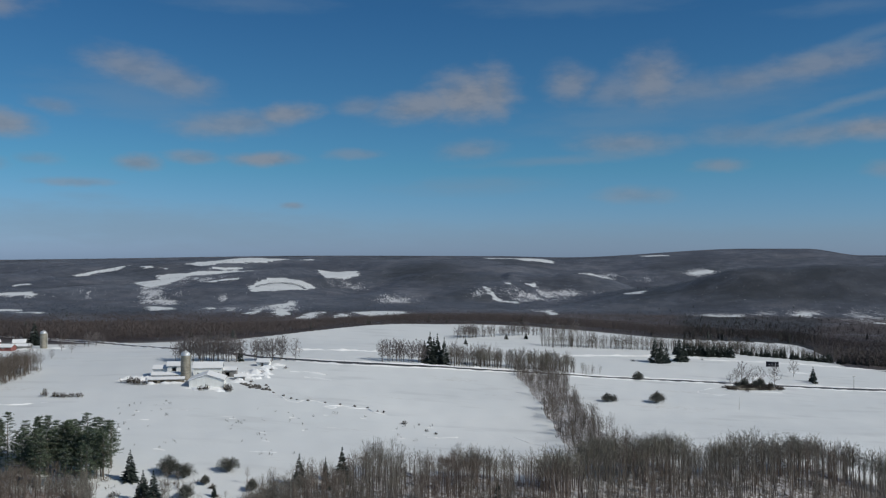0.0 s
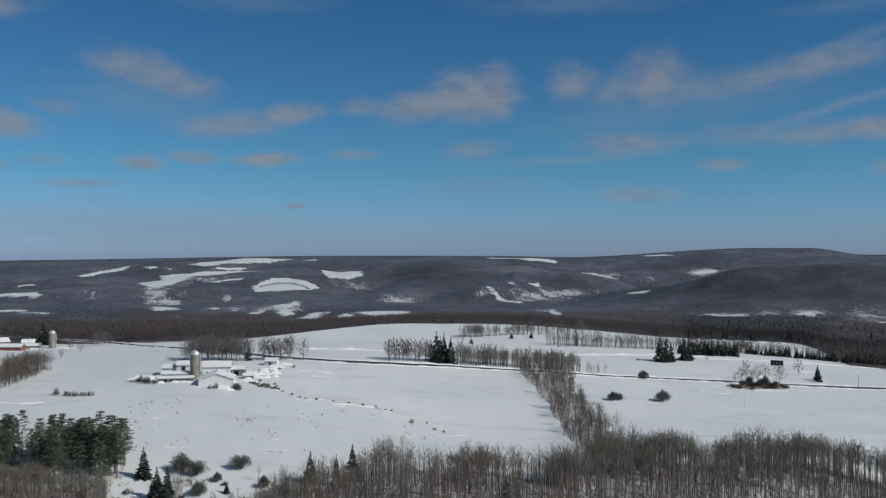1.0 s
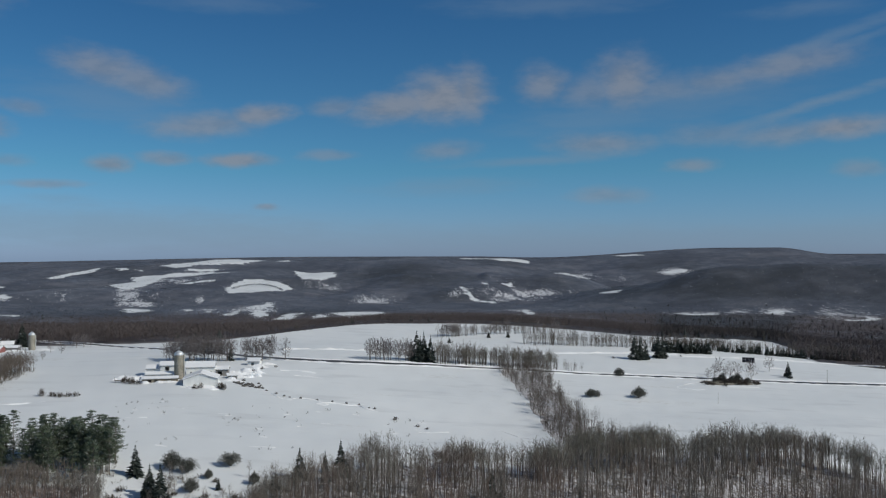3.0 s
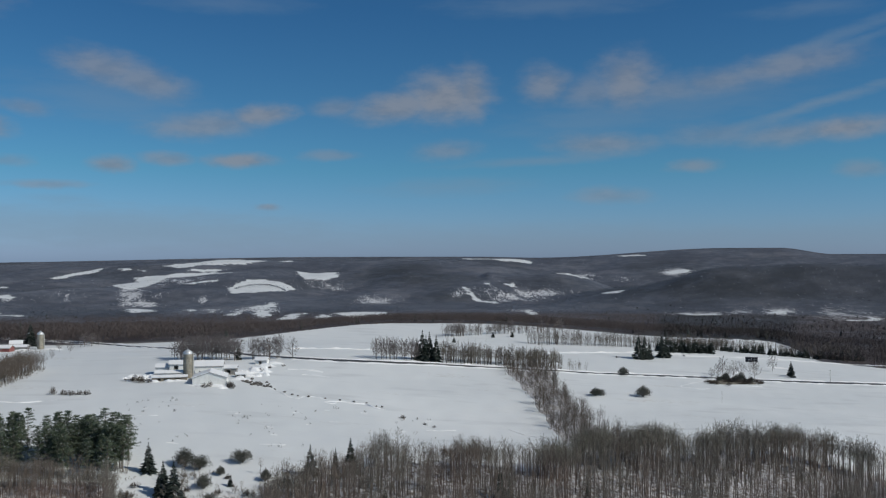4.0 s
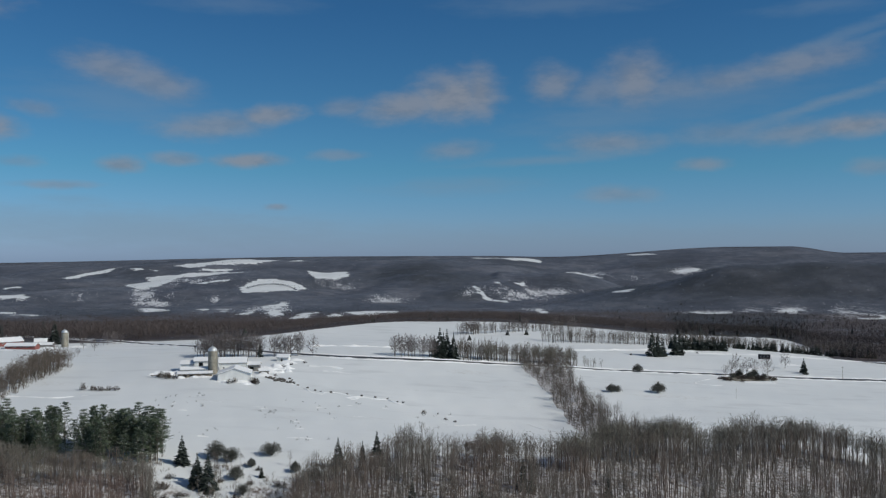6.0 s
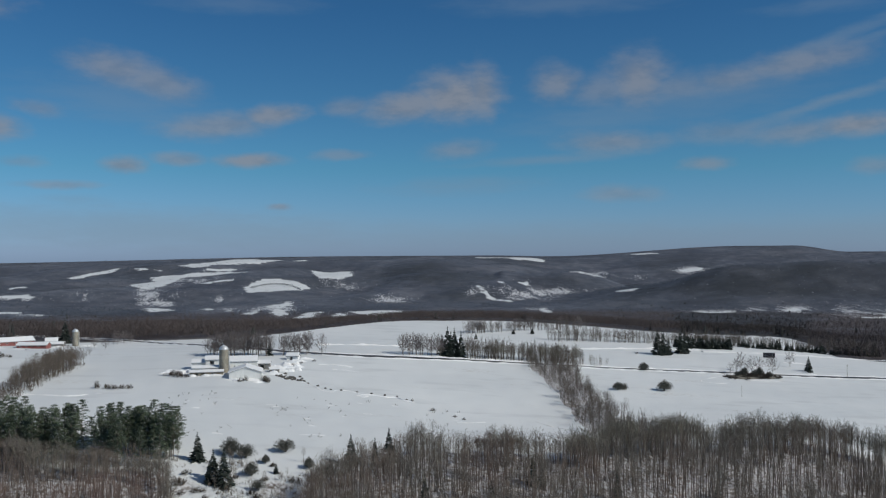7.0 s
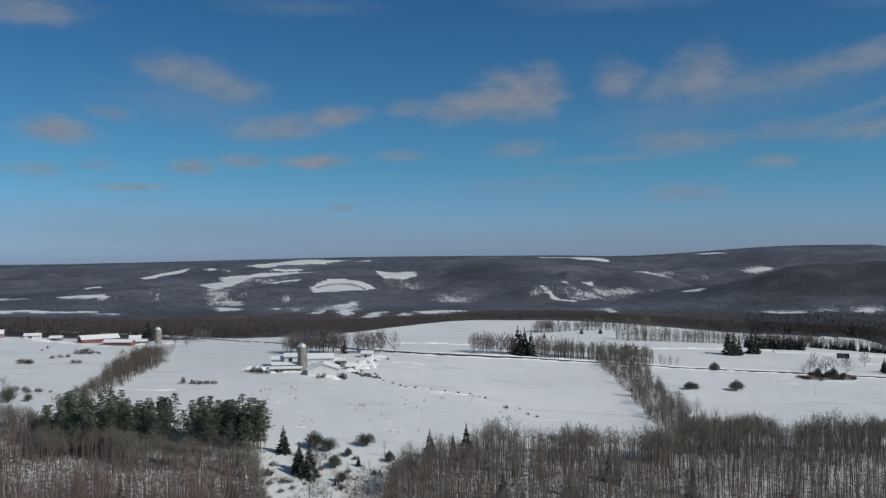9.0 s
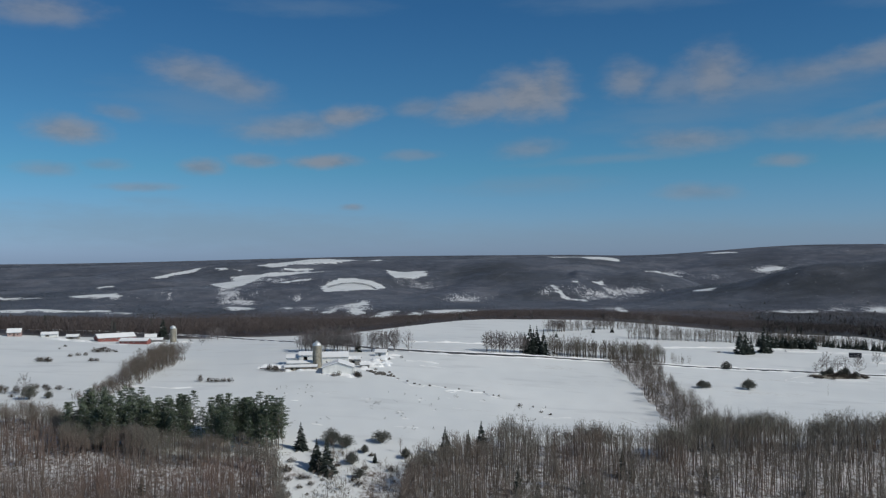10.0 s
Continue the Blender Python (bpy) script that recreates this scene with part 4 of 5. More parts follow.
# thin rows further up the slope
for k in range(34):
    u = random.random()
    TREE.plant(134 + 143 * u ** 1.3, 787 + 107 * u ** 1.3 + random.uniform(-4, 4), random.uniform(0.5, 1.0), label="small leafless tree in a thin field row", group="upper field row")
for x, y, s in ((136, 753, 0.62), (180, 800, 0.7), (199, 806, 0.75)):
    SPRUCES.plant(x, y, s, 0.8, label="small dark spruce at the edge of the upper field")
# spruces and a young plantation past the road
for x, y, s in ((277, 705, 1.75), (283, 707, 1.7), (288, 709, 1.3), (303, 719, 1.75), (308, 722, 1.6)):
    SPRUCES.plant(x, y, s, 1.18, label="tall dark spruce casting its shade on the snow", group="field spruces")
for k in range(44):
    u = k / 43
    SPRUCES.plant(316 + 50 * u + random.gauss(0, 0.8), 752 + 5 * u + random.uniform(-3, 3), random.uniform(0.85, 1.2), label="young spruce in a dense plantation row", group="plantation row")
for k in range(74):
    u = k / 73
    SPRUCES.plant(388 + 128 * u + random.gauss(0, 1), 780 - 14 * u + random.uniform(-4, 4), random.uniform(0.5, 0.95), label="young snowy spruce in a plantation row", group="plantation row")
# the pines in front
for x0, x1, n in ((-141.5, -96, 80), (-89, -61, 56)):
    for k in range(n):
        PINES.plant(x0 + (x1 - x0) * (k + random.uniform(0.2, 0.8)) / n, random.uniform(336, 362), random.uniform(0.92, 1.14), random.uniform(0.98, 1.1), label="dense dark green white pine in a tight stand", group="stand of pines")
for x, y, s in ((-93, 356, 0.72), (-94.5, 349, 0.6)):
    PINES.plant(x, y, s, 1.1, label="thin young white pine beside the stand", group="stand of pines")
for x, y, s in ((-53, 344, 1.1), (-46, 327, 1.1), (-42, 322, 1.3), (-24, 333, 0.4), (4, 343, 1.15), (19, 347, 1.3), (33, 300, 0.8), (60, 285, 0.9), (118, 292, 0.9), (-47, 324, 0.8)):
    SPRUCES.plant(x, y, s, 1.0, label="dark young spruce among snow and brush", group="scattered spruces")
for x, y, s in ((71, 326, 0.9), (74, 324, 0.7), (27.5, 309, 0.8), (100, 315, 0.85), (52, 312, 0.6), (13, 341, 0.85), (-104, 300, 0.6), (141, 318, 0.6)):
    SPRUCES.plant(x, y, s, 1.3, label="narrow dark spruce standing among leafless woodland trees", group="woodland spruces")
# bushes on the open snow
for x, y, s, tall in ((183, 527, 0.5, 1.5), (53, 454, 0.6, 1.0),
                      (-32, 489, 0.8, 1.1), (-44, 483.5, 0.6, 1.4), (-77, 496, 0.8, 1.2), (-73, 495, 0.6, 1.3), (45, 473, 0.3, 1.2), (62, 442, 0.4, 0.9), (66, 438, 0.38, 0.9), (-217, 538, 0.7, 0.7), (-25, 340, 0.5, 1.0), (-12, 345, 0.45, 1.0), (-8, 336, 0.5, 1.0)):
    BUSHES.plant(x, y, s, tall)
# brush where the field meets the woods
for k in range(120):
    BUSHES.plant(random.uniform(-66, 2), random.triangular(262, 348, 285), random.choice((0.25, 0.35, 0.5, 0.6, 0.8)), random.uniform(0.6, 1.2), label="low leafless brush in the snowy clearing", group="clearing brush")
for k in range(8):
    BUSHES.plant(68 + random.gauss(0, 7), 370 + random.gauss(0, 5), random.uniform(0.5, 0.95), random.uniform(1.0, 1.4), label="brown thicket at the edge of the woods", group="edge thicket")
for x, y, s in ((-184, 418, 0.72), (-166, 640, 0.5), (-152, 661, 0.6), (-141, 715, 0.7), (-146, 700, 0.5)):
    TREE.plant(x, y, s, label="small leafless tree alone on the snow")
for k in range(26):
    BUSHES.plant(random.uniform(-225, -165), random.choice((415, 430, 585, 592, 600)) + random.uniform(-6, 6), random.uniform(0.25, 0.6), label="small bush on the snowy field", group="field bushes")
# ---- the woods in front: the nearest trees one by one, the rest as a mass ----
def scatter_in(g, n, x0, x1, y0, y1, inside):
    p = np.stack([g.uniform(x0, x1, n), g.uniform(y0, y1, n)], -1)
    return p[inside(p[:, 0], p[:, 1])]


g = np.random.RandomState(8)
in_sight = lambda x, y: (np.degrees(np.arctan2(x + 10, y)) > -27) & (np.degrees(np.arctan2(x, y)) < 37)
outside_strip = lambda x, y: (hedge(x, y) < 0) | (y < 376)
spots = scatter_in(g, 15500, -215, 330, 236, 405, lambda x, y: (front_wood(x, y) > 0) & outside_strip(x, y) & in_sight(x, y))
rim = scatter_in(g, 3000, -215, 330, 260, 405, lambda x, y: (front_wood(x, y) > 0) & (front_wood(x, y) < 24) & outside_strip(x, y) & in_sight(x, y))
left = np.concatenate([scatter_in(g, n, -215, -52, 236, far, lambda x, y: (front_wood(x, y) > 0) & in_sight(x, y)) for n, far in ((3900, 366), (2300, 305))])
centre = scatter_in(g, 1500, -16, 95, 238, 335, lambda x, y: (front_wood(x, y) > 8) & in_sight(x, y))
spots = np.concatenate([spots, rim, left, centre])
thick = 0.80 + 0.25 * waves(spots[:, 0], spots[:, 1], 34, 31) + 0.2 * smooth(-55, -75, spots[:, 0])
spots = spots[g.uniform(0, 1, len(spots)) < thick]
size = 0.82 + 0.13 * waves(spots[:, 0], spots[:, 1], 45, 32) + g.normal(0, 0.10, len(spots)) + 0.20 * smooth(60, 130, spots[:, 0]) - 0.10 * smooth(-50, -80, spots[:, 0]) - 0.04 * smooth(-132, -158, spots[:, 0])
size = np.clip(size, 0.42, 1.3)
brink = front_wood(spots[:, 0], spots[:, 1]) < 14
single = brink & (size > 0.7) & (spots[:, 0] > 60) & (spots[:, 0] < 300)
single &= np.cumsum(single) <= 190
for (x, y), s in zip(spots[single], size[single]):
    SLIM.plant(x, y, s * 1.05, group="edge of the woods")
young = [tri_arrays(*bare_tree(G, 13, G.uniform(4.6, 6.4), 17, 5, 3, 0, 0.026, 0.40)) for _ in range(8)]
poles = [tri_arrays(*sapling(G, 13, G.uniform(2.4, 4.2), 38, 0.026)) for _ in range(12)]
plant_crowd("woodland_edge", young, spots[~single & brink], size[~single & brink], (CROWD, CROWD_TWIGS), "leafless grey-brown trees with rounded crowns along the edge of the woods", "woodland")
west = spots[:, 0] < -50
plant_crowd("woodland", young[:3] + poles, spots[~brink & ~west], size[~brink & ~west], (CROWD, CROWD_TWIGS), "dense leafless woodland of slim grey-brown trees over snow", "woodland")
brushy = [tri_arrays(*sapling(G, 11, G.uniform(3.0, 4.6), 62, 0.023)) for _ in range(10)]
plant_crowd("brushy_woodland", brushy + poles[:4], spots[~brink & west], size[~brink & west], (CROWD, RED_TWIGS), "thick young leafless woodland with reddish-brown twigs over snow", "woodland")
under = scatter_in(g, 1900, -215, 330, 238, 400, lambda x, y: front_wood(x, y) > 2)
scrub = [tri_arrays(*bush(G, 3.4, 3.6, 5, 36, 0.055)) for _ in range(6)]
tufts = [tri_arrays(*bush(G, 2.2, 3.2, 4, 44, 0.10)) for _ in range(6)]
clear = scatter_in(g, 1500, -72, 4, 255, 345, lambda x, y: (front_wood(x, y) < 4) & (waves(x, y, 26, 77) > -0.5 + 0.011 * (y - 290)))
plant_crowd("clearing_brush", scrub + tufts, clear, g.uniform(0.35, 1.15, len(clear)), (CROWD, CROWD_TWIGS), "tangled grey-brown brush scattered over a snowy clearing", "brush")
few = clear[::5]
plant_crowd("clearing_saplings", young, few, g.uniform(0.28, 0.55, len(few)), (CROWD, CROWD_TWIGS), "small leafless trees scattered over a snowy clearing", "saplings")
under = np.concatenate([under, scatter_in(g, 1300, -215, -45, 238, 345, lambda x, y: front_wood(x, y) > 2)])
plant_crowd("undergrowth", scrub, under, g.uniform(0.3, 0.8, len(under)), (CROWD, CROWD_TWIGS), "brown leafless undergrowth beneath the woodland trees", "undergrowth")

# the overgrown strip up to the road
stripkinds = [tri_arrays(*bare_tree(G, 12, G.uniform(6.0, 8.2), 18, 5, 3, 0, 0.034, 0.28)) for _ in range(6)]
strip = scatter_in(g, 4200, 100, 200, 350, 625, lambda x, y: (hedge(x, y) > 1.0) & ((y > 400) | (np.sin(x * 37 + y * 11) > 0.5)))[:350]
tall = np.interp(strip[:, 1], [360, 470, 540, 620], [0.95, 0.85, 0.72, 0.75]) * g.uniform(0.6, 1.1, len(strip))
plant_crowd("hedge_trees", stripkinds, strip, tall, (ROW_BARK, ROW_TWIGS), "leafless saplings crowding an overgrown field strip", "hedge")
low = scatter_in(g, 5000, 100, 200, 350, 625, lambda x, y: hedge(x, y) > 0)[:320]
plant_crowd("hedge_brush", scrub, low, g.uniform(0.7, 1.5, len(low)), (ROW_BARK, ROW_TWIGS), "tangled brown brush filling an overgrown field strip", "brush")

# rows that are too thin and far to count
slight = [tri_arrays(*bare_tree(G, 13, G.uniform(4.0, 6.0), 9, 3, 3, 0, 0.06, 0.22)) for _ in range(8)]

def row_crowd(name, x0, y0, x1, y1, n, spread, lo, hi, label, kinds=slight):
    u = g.uniform(0, 1, n)
    xy = np.stack([x0 + (x1 - x0) * u + g.uniform(-2, 2, n), y0 + (y1 - y0) * u + g.uniform(-spread, spread, n)], -1)
    plant_crowd(name, kinds, xy, g.uniform(lo, hi, n), (ROW_BARK, ROW_TWIGS), label, "trees")


row_crowd("upper_row", 134, 788, 280, 896, 140, 5, 0.5, 1.0, "thin leafless trees in a row below the crest")
row_crowd("roadside_thicket", 99, 610, 190, 637, 260, 9, 0.7, 1.12, "leafless trees crowding the far side of the road")
row_crowd("field_row", 205, 770, 400, 797, 400, 9, 0.6, 1.1, "thin leafless trees in a row across the upper field")
row_crowd("plantation_hardwoods", 345, 798, 530, 788, 260, 12, 0.6, 1.05, "leafless hardwoods behind the young spruce plantation")
u = g.uniform(0, 1, 210) ** 0.75
along = np.stack([-152 + 9 * u + g.uniform(-8, 8, 210) * (0.35 + 0.65 * u), 412 + 142 * u], -1)
plant_crowd("west_hedge", stripkinds, along, (0.45 + 0.5 * smooth(0.1, 0.7, u)) * g.uniform(0.8, 1.1, 210), (ROW_BARK, HEDGE_TWIGS), "brown leafless hedge along the snowy field, taller at its far end", "hedge")
u = g.uniform(0, 1, 260)
along = np.stack([-152 + 9 * u + g.uniform(-8, 8, 260), 408 + 146 * u], -1)
plant_crowd("west_hedge_brush", scrub, along, g.uniform(0.9, 1.7, 260), (ROW_BARK, HEDGE_TWIGS), "brown brush under the field hedge", "brush")

# ---- the far woods ----
def far_woods():
    g = np.random.RandomState(17)
    n = 420000
    az_, r = np.radians(g.uniform(-23, 37, n)), np.sqrt(g.uniform(690.0 ** 2, 4715.0 ** 2, n))
    keep = g.uniform(0, 1, n) < np.interp(r, [700, 1400, 2200, 4700], [1.0, 0.85, 0.28, 0.12])
    az_, r = az_[keep], r[keep]
    x, y = r * np.sin(az_), r * np.cos(az_)
    deg = np.degrees(az_)
    keep = (r > far_edge(deg) + 2) & ((clearing(x, y) < 0.48 + 0.04 * g.uniform(-1, 1, len(r))) | (g.uniform(0, 1, len(r)) < 0.05 + 0.5 * smooth(0.35, 0.8, waves(x, y, 140, 93)))) & (g.uniform(0, 1, len(r)) > 0.55 * gaps(x, y))
    x, y, r = x[keep], y[keep], r[keep]
    # close rows along the edge of the open fields
    a2 = np.radians(g.uniform(-23, 37, 9000))
    r2 = far_edge(np.degrees(a2)) + g.uniform(1, 160, 9000)
    x, y, r = np.r_[x, r2 * np.sin(a2)], np.r_[y, r2 * np.cos(a2)], np.r_[r, r2]
    # the line of trees through the largest field, and a few strays in the others
    a3 = g.uniform(-2.55, 0.3, 420)
    r3 = 3200 - 48 * (a3 + 1.15) ** 2 + g.normal(0, 7, 420)
    a3 = np.radians(a3)
    x, y, r = np.r_[x, r3 * np.sin(a3)], np.r_[y, r3 * np.cos(a3)], np.r_[r, r3]
    z = height(x, y)
    ever = g.uniform(0, 1, len(x)) < (0.004 + 0.03 * shade_and_stands(x, y)) * smooth(2600, 2000, r)
    big = np.interp(r, [800, 2000, 4700], [1.0, 1.1, 1.3])
    short = np.interp(r, [800, 1500, 2300, 4700], [1.0, 0.85, 0.5, 0.38])
    short = short * (1 - 0.42 * np.exp(-((np.degrees(np.arctan2(x, y)) - 2.5) / 5.5) ** 2) * (r < 1900))
    short = short * (1 + 0.25 * smooth(-4, -10, np.degrees(np.arctan2(x, y))) * (r < 1900))
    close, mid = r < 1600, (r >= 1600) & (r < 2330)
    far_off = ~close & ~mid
    dark = g.uniform(0, 1, len(x)) < 0.85 * shade_and_stands(x, y)
    for name, pick, blades, mat, label in (("far_woods", ~ever & close & ~dark, 7, FAR_CROWD, "leafless brown woods just past the open fields"),
                                           ("valley_woods", ~ever & mid & ~dark, 4, FAR_CROWD, "leafless brown woods on the floor of the valley"),
                                           ("far_dark_woods", ~ever & ~far_off & dark, 7, FAR_DARK, "dark stand of dense woods past the open fields"),
                                           ("hill_woods", ~ever & far_off & ~dark, 3, HAZED_CROWD, "leafless woods covering the far hills, tinted blue-grey with haze"),
                                           ("hill_shaded_woods", ~ever & far_off & dark, 3, HILL_SHADE, "dark woods on the far hills with shade put into their colour"),
                                           ("far_evergreens", ever, 4, FAR_PINE, "dark evergreens scattered through the far woods")):
        m = int(pick.sum())
        h = (g.uniform(7, 11.5, m) if name == "far_evergreens" else g.uniform(8.6, 10.6, m)) * short[pick]
        wide = g.uniform(0.7, 1.2, m) * big[pick] * {"far_woods": 0.30, "far_dark_woods": 0.34, "valley_woods": 0.5, "hill_woods": 0.9, "hill_shaded_woods": 0.9}.get(name, 1.0)
        c = np.stack([x[pick], y[pick], z[pick]], -1)
        vs = []
        for b in range(blades):
            t = radians(90 - SUN_AZ) + 1.5708 + g.uniform(-0.7, 0.7, m)
            d = np.stack([np.cos(t), np.sin(t), np.zeros(m)], -1)
            off = g.normal(0, 1.7, (m, 3)) * [1, 1, 0] * big[pick][:, None]
            if name != "far_evergreens":
                # trunks, then short upright strokes spread through the crown
                up = np.zeros((m, 3))
                if b < 1 and name in ("far_woods", "far_dark_woods", "valley_woods"):
                    up[:, 2] = h * g.uniform(0.55, 0.8, m)
                    lo, hi, w = c + off * 0.4, c + off * 0.5 + up, wide * 0.7
                else:
                    up[:, 2] = h * g.uniform(0.12, 0.82, m)
                    lo = c + off * 1.25 + up
                    hi = lo + g.normal(0, 1.3, (m, 3)) * [1, 1, 0] + np.stack([0 * h, 0 * h, h * g.uniform(0.14, 0.26, m)], -1)
                    w = wide
                vs.append(np.stack([lo, hi + d * w[:, None], hi - d * w[:, None]], 1))
            else:
                lo = c + off * 0.3
                vs.append(np.stack([lo - d * wide[:, None] * 2.0 + [0, 0, 0.5], lo + d * wide[:, None] * 2.0 + [0, 0, 0.5], lo + np.stack([0 * h, 0 * h, h], -1)], 1))
        v = np.stack(vs, 1).reshape(-1, 3)
        f = np.arange(len(v)).reshape(-1, 3)
        tagged(new(name, bulk_mesh(name, v, f, mat)), label, "woodland", kind="stuff")


far_woods()

# ---- farm buildings ----
def slab(shape, a, b, c, d, t):
    """A plate over four corners, t thick, below them."""
    n = np.cross(np.array(b, float) - a, np.array(d, float) - a)
    n = n / np.linalg.norm(n)
    top = [np.array(p, float) for p in (a, b, c, d)]
    return shape.add(top + [p - n * t for p in top], [(0, 1, 2, 3), (7, 6, 5, 4), (0, 4, 5, 1), (1, 5, 6, 2), (2, 6, 7, 3), (3, 7, 4, 0)])


def wall_with_openings(length, h, openings, t=0.25):
    """A wall along x from 0, facing -y at y = 0, with holes (x0, x1, z0, z1) through it."""
    s = Shape()
    xs = sorted({0.0, length, *(v for o in openings for v in o[:2])})
    for x0, x1 in zip(xs, xs[1:]):
        holes = sorted((o[2], o[3]) for o in openings if o[0] <= x0 and o[1] >= x1)
        z = -0.6
        for lo, hi in holes:
            if lo > z:
                s.box(x0, x1, 0, t, z, lo)
            z = hi
        if z < h:
            s.box(x0, x1, 0, t, z, h)
    return s


def barn(name, x, y, turn, length, depth, eave, ridge, wall, label, category="barn", openings=(), cover=None, windows=()):
    """A gabled building whose long front faces -y before it is turned."""
    ob = thing(name, Matrix.LocRotScale((x, y, z_at(x, y) - 0.1), Euler((0, 0, radians(turn))), None), label, category)
    L, D = length, depth
    part("front_wall", wall_with_openings(L, eave, list(openings) + list(windows)).weld(), wall, ob)
    part("back_wall", Shape().box(0, L, D - 0.25, D, -0.6, eave), wall, ob)
    for x0 in (0.0, L - 0.25):
        s = Shape().box(x0, x0 + 0.25, 0.25, D - 0.25, -0.6, eave)
        a = [(x0, 0.02, eave), (x0, D - 0.02, eave), (x0, D / 2, ridge - 0.1)]
        s.add(a + [(px + 0.25, py, pz) for px, py, pz in a], [(0, 2, 1), (3, 4, 5), (0, 3, 5, 2), (1, 2, 5, 4), (0, 1, 4, 3)])
        part("gable_wall", s, wall, ob)
    o, rise = 0.5, (ridge - eave) / (D / 2) * 0.5
    for k, (ya, yb) in enumerate(((-o, D / 2), (D + o, D / 2))):
        s = Shape()
        corners = [(-o, ya, eave - rise), (L + o, ya, eave - rise), (L + o, yb, ridge), (-o, yb, ridge)]
        slab(s, *(corners if k == 0 else corners[::-1]), 0.12)
        deck = part("roof", s, GREY_WALL, ob)
        s = Shape()
        lifted = [(px * 0.995, py, pz + 0.38) for px, py, pz in corners]
        slab(s, *(lifted if k == 0 else lifted[::-1]), 0.36)
        part("snow_cover", s, cover or SNOW, deck, "thick layer of snow")
    part("floor", Shape().box(0.25, L - 0.25, 0.25, D - 0.25, -0.3, 0.1), DARK, ob)
    for x0, x1, z0, z1 in windows:
        w = part("window", Shape().box(x0, x1, 0.12, 0.16, z0, z1), PANEL, ob)
        f = Shape().box(x0, x0 + 0.08, 0.02, 0.1, z0, z1).box(x1 - 0.08, x1, 0.02, 0.1, z0, z1).box(x0 + 0.08, x1 - 0.08, 0.02, 0.1, z0, z0 + 0.08).box(x0 + 0.08, x1 - 0.08, 0.02, 0.1, z1 - 0.08, z1)
        part("window_frame", f, WHITE_WALL, w)
    return ob


def silo(x, y, radius, h, label):
    """A stave silo: body with hoops, unloading chute, metal dome."""
    ob = thing("silo", pose(x, y, z_at(x, y) - 0.2), label, "silo")
    n = 28
    ring = [(math.cos(6.28319 * i / n), math.sin(6.28319 * i / n)) for i in range(n)]
    body = Shape()
    body.add([(radius * c, radius * s, z) for z in (-0.5, h) for c, s in ring], [(i, (i + 1) % n, n + (i + 1) % n, n + i) for i in range(n)])
    part("wall", body, CONCRETE, ob)
    for k in range(int(h / 0.75)):
        z = 0.5 + 0.75 * k
        hoop = Shape()
        r1 = radius + 0.045
        hoop.add([(r1 * c, r1 * s, z + d) for d in (0, 0.07) for c, s in ring] + [(radius * c, radius * s, z + 0.07) for c, s in ring],
                 [(i, (i + 1) % n, n + (i + 1) % n, n + i) for i in range(n)] + [(n + i, n + (i + 1) % n, 2 * n + (i + 1) % n, 2 * n + i) for i in range(n)])
        part("hoop", hoop, STONE, ob)
    dome = Shape()
    rows = 6
    pts = []
    for k in range(rows):
        a = k / rows * 1.5708
        pts += [(radius * 1.03 * math.cos(a) * c, radius * 1.03 * math.cos(a) * s, h + radius * 0.92 * math.sin(a)) for c, s in ring]
    pts.append((0, 0, h + radius * 0.92))
    faces = [(k * n + i, k * n + (i + 1) % n, (k + 1) * n + (i + 1) % n, (k + 1) * n + i) for k in range(rows - 1) for i in range(n)]
    faces += [((rows - 1) * n + i, (rows - 1) * n + (i + 1) % n, rows * n) for i in range(n)]
    dome.add(pts, faces)
    part("dome", dome, GALVANISED, ob, "pale metal dome")
    part("vent", Shape().tube((0, 0, h + radius * 0.9), (0, 0, h + radius * 0.9 + 0.6), 0.3, 0.3, 8), GALVANISED, ob)
    chute = Shape().tube((radius + 0.28, -0.3, 0.5), (radius + 0.28, -0.3, h + 0.3), 0.34, 0.34, 8)
    part("chute", chute, CHUTE, ob, "pale unloading chute")
    return ob


def snow_pile(x, y, rx, ry, h, seed, label="rounded mound of ploughed snow beside farm buildings"):
    n, m = 18, 6
    g = np.random.RandomState(seed)
    a = np.linspace(0, 6.28319, n, endpoint=False)
    pts, faces = [], []
    wob = 1 + 0.2 * np.sin(a * 2 + g.uniform(0, 6)) + 0.15 * np.sin(a * 3 + g.uniform(0, 6))
    z0 = z_at(x, y)
    for k in range(m):
        u = k / m
        pts += [(rx * (1 - u) * w * math.cos(t), ry * (1 - u) * w * math.sin(t), 0) for t, w in zip(a, wob)]
    v = np.array(pts)
    u = np.repeat(np.arange(m) / m, n)
    lift = h * np.sin(np.clip(u * 1.25, 0, 1) * 1.5708) ** 1.3 * (1 + 0.13 * g.normal(0, 1, len(v)) * (u > 0))
    v[:, 2] = height(v[:, 0] + x, v[:, 1] + y) - z0 + lift - 0.15
    v = np.vstack([v, [0, 0, h * 0.98]])
    s = Shape()
    s.add(v, [(k * n + i, k * n + (i + 1) % n, (k + 1) * n + (i + 1) % n, (k + 1) * n + i) for k in range(m - 1) for i in range(n)] + [((m - 1) * n + i, (m - 1) * n + (i + 1) % n, m * n) for i in range(n)])
    ob = new("snow_mound", s.mesh("snow_mound", SNOW))
    ob.location = (x, y, z0)
    return tagged(ob, label, "snow mound", "snow mounds")


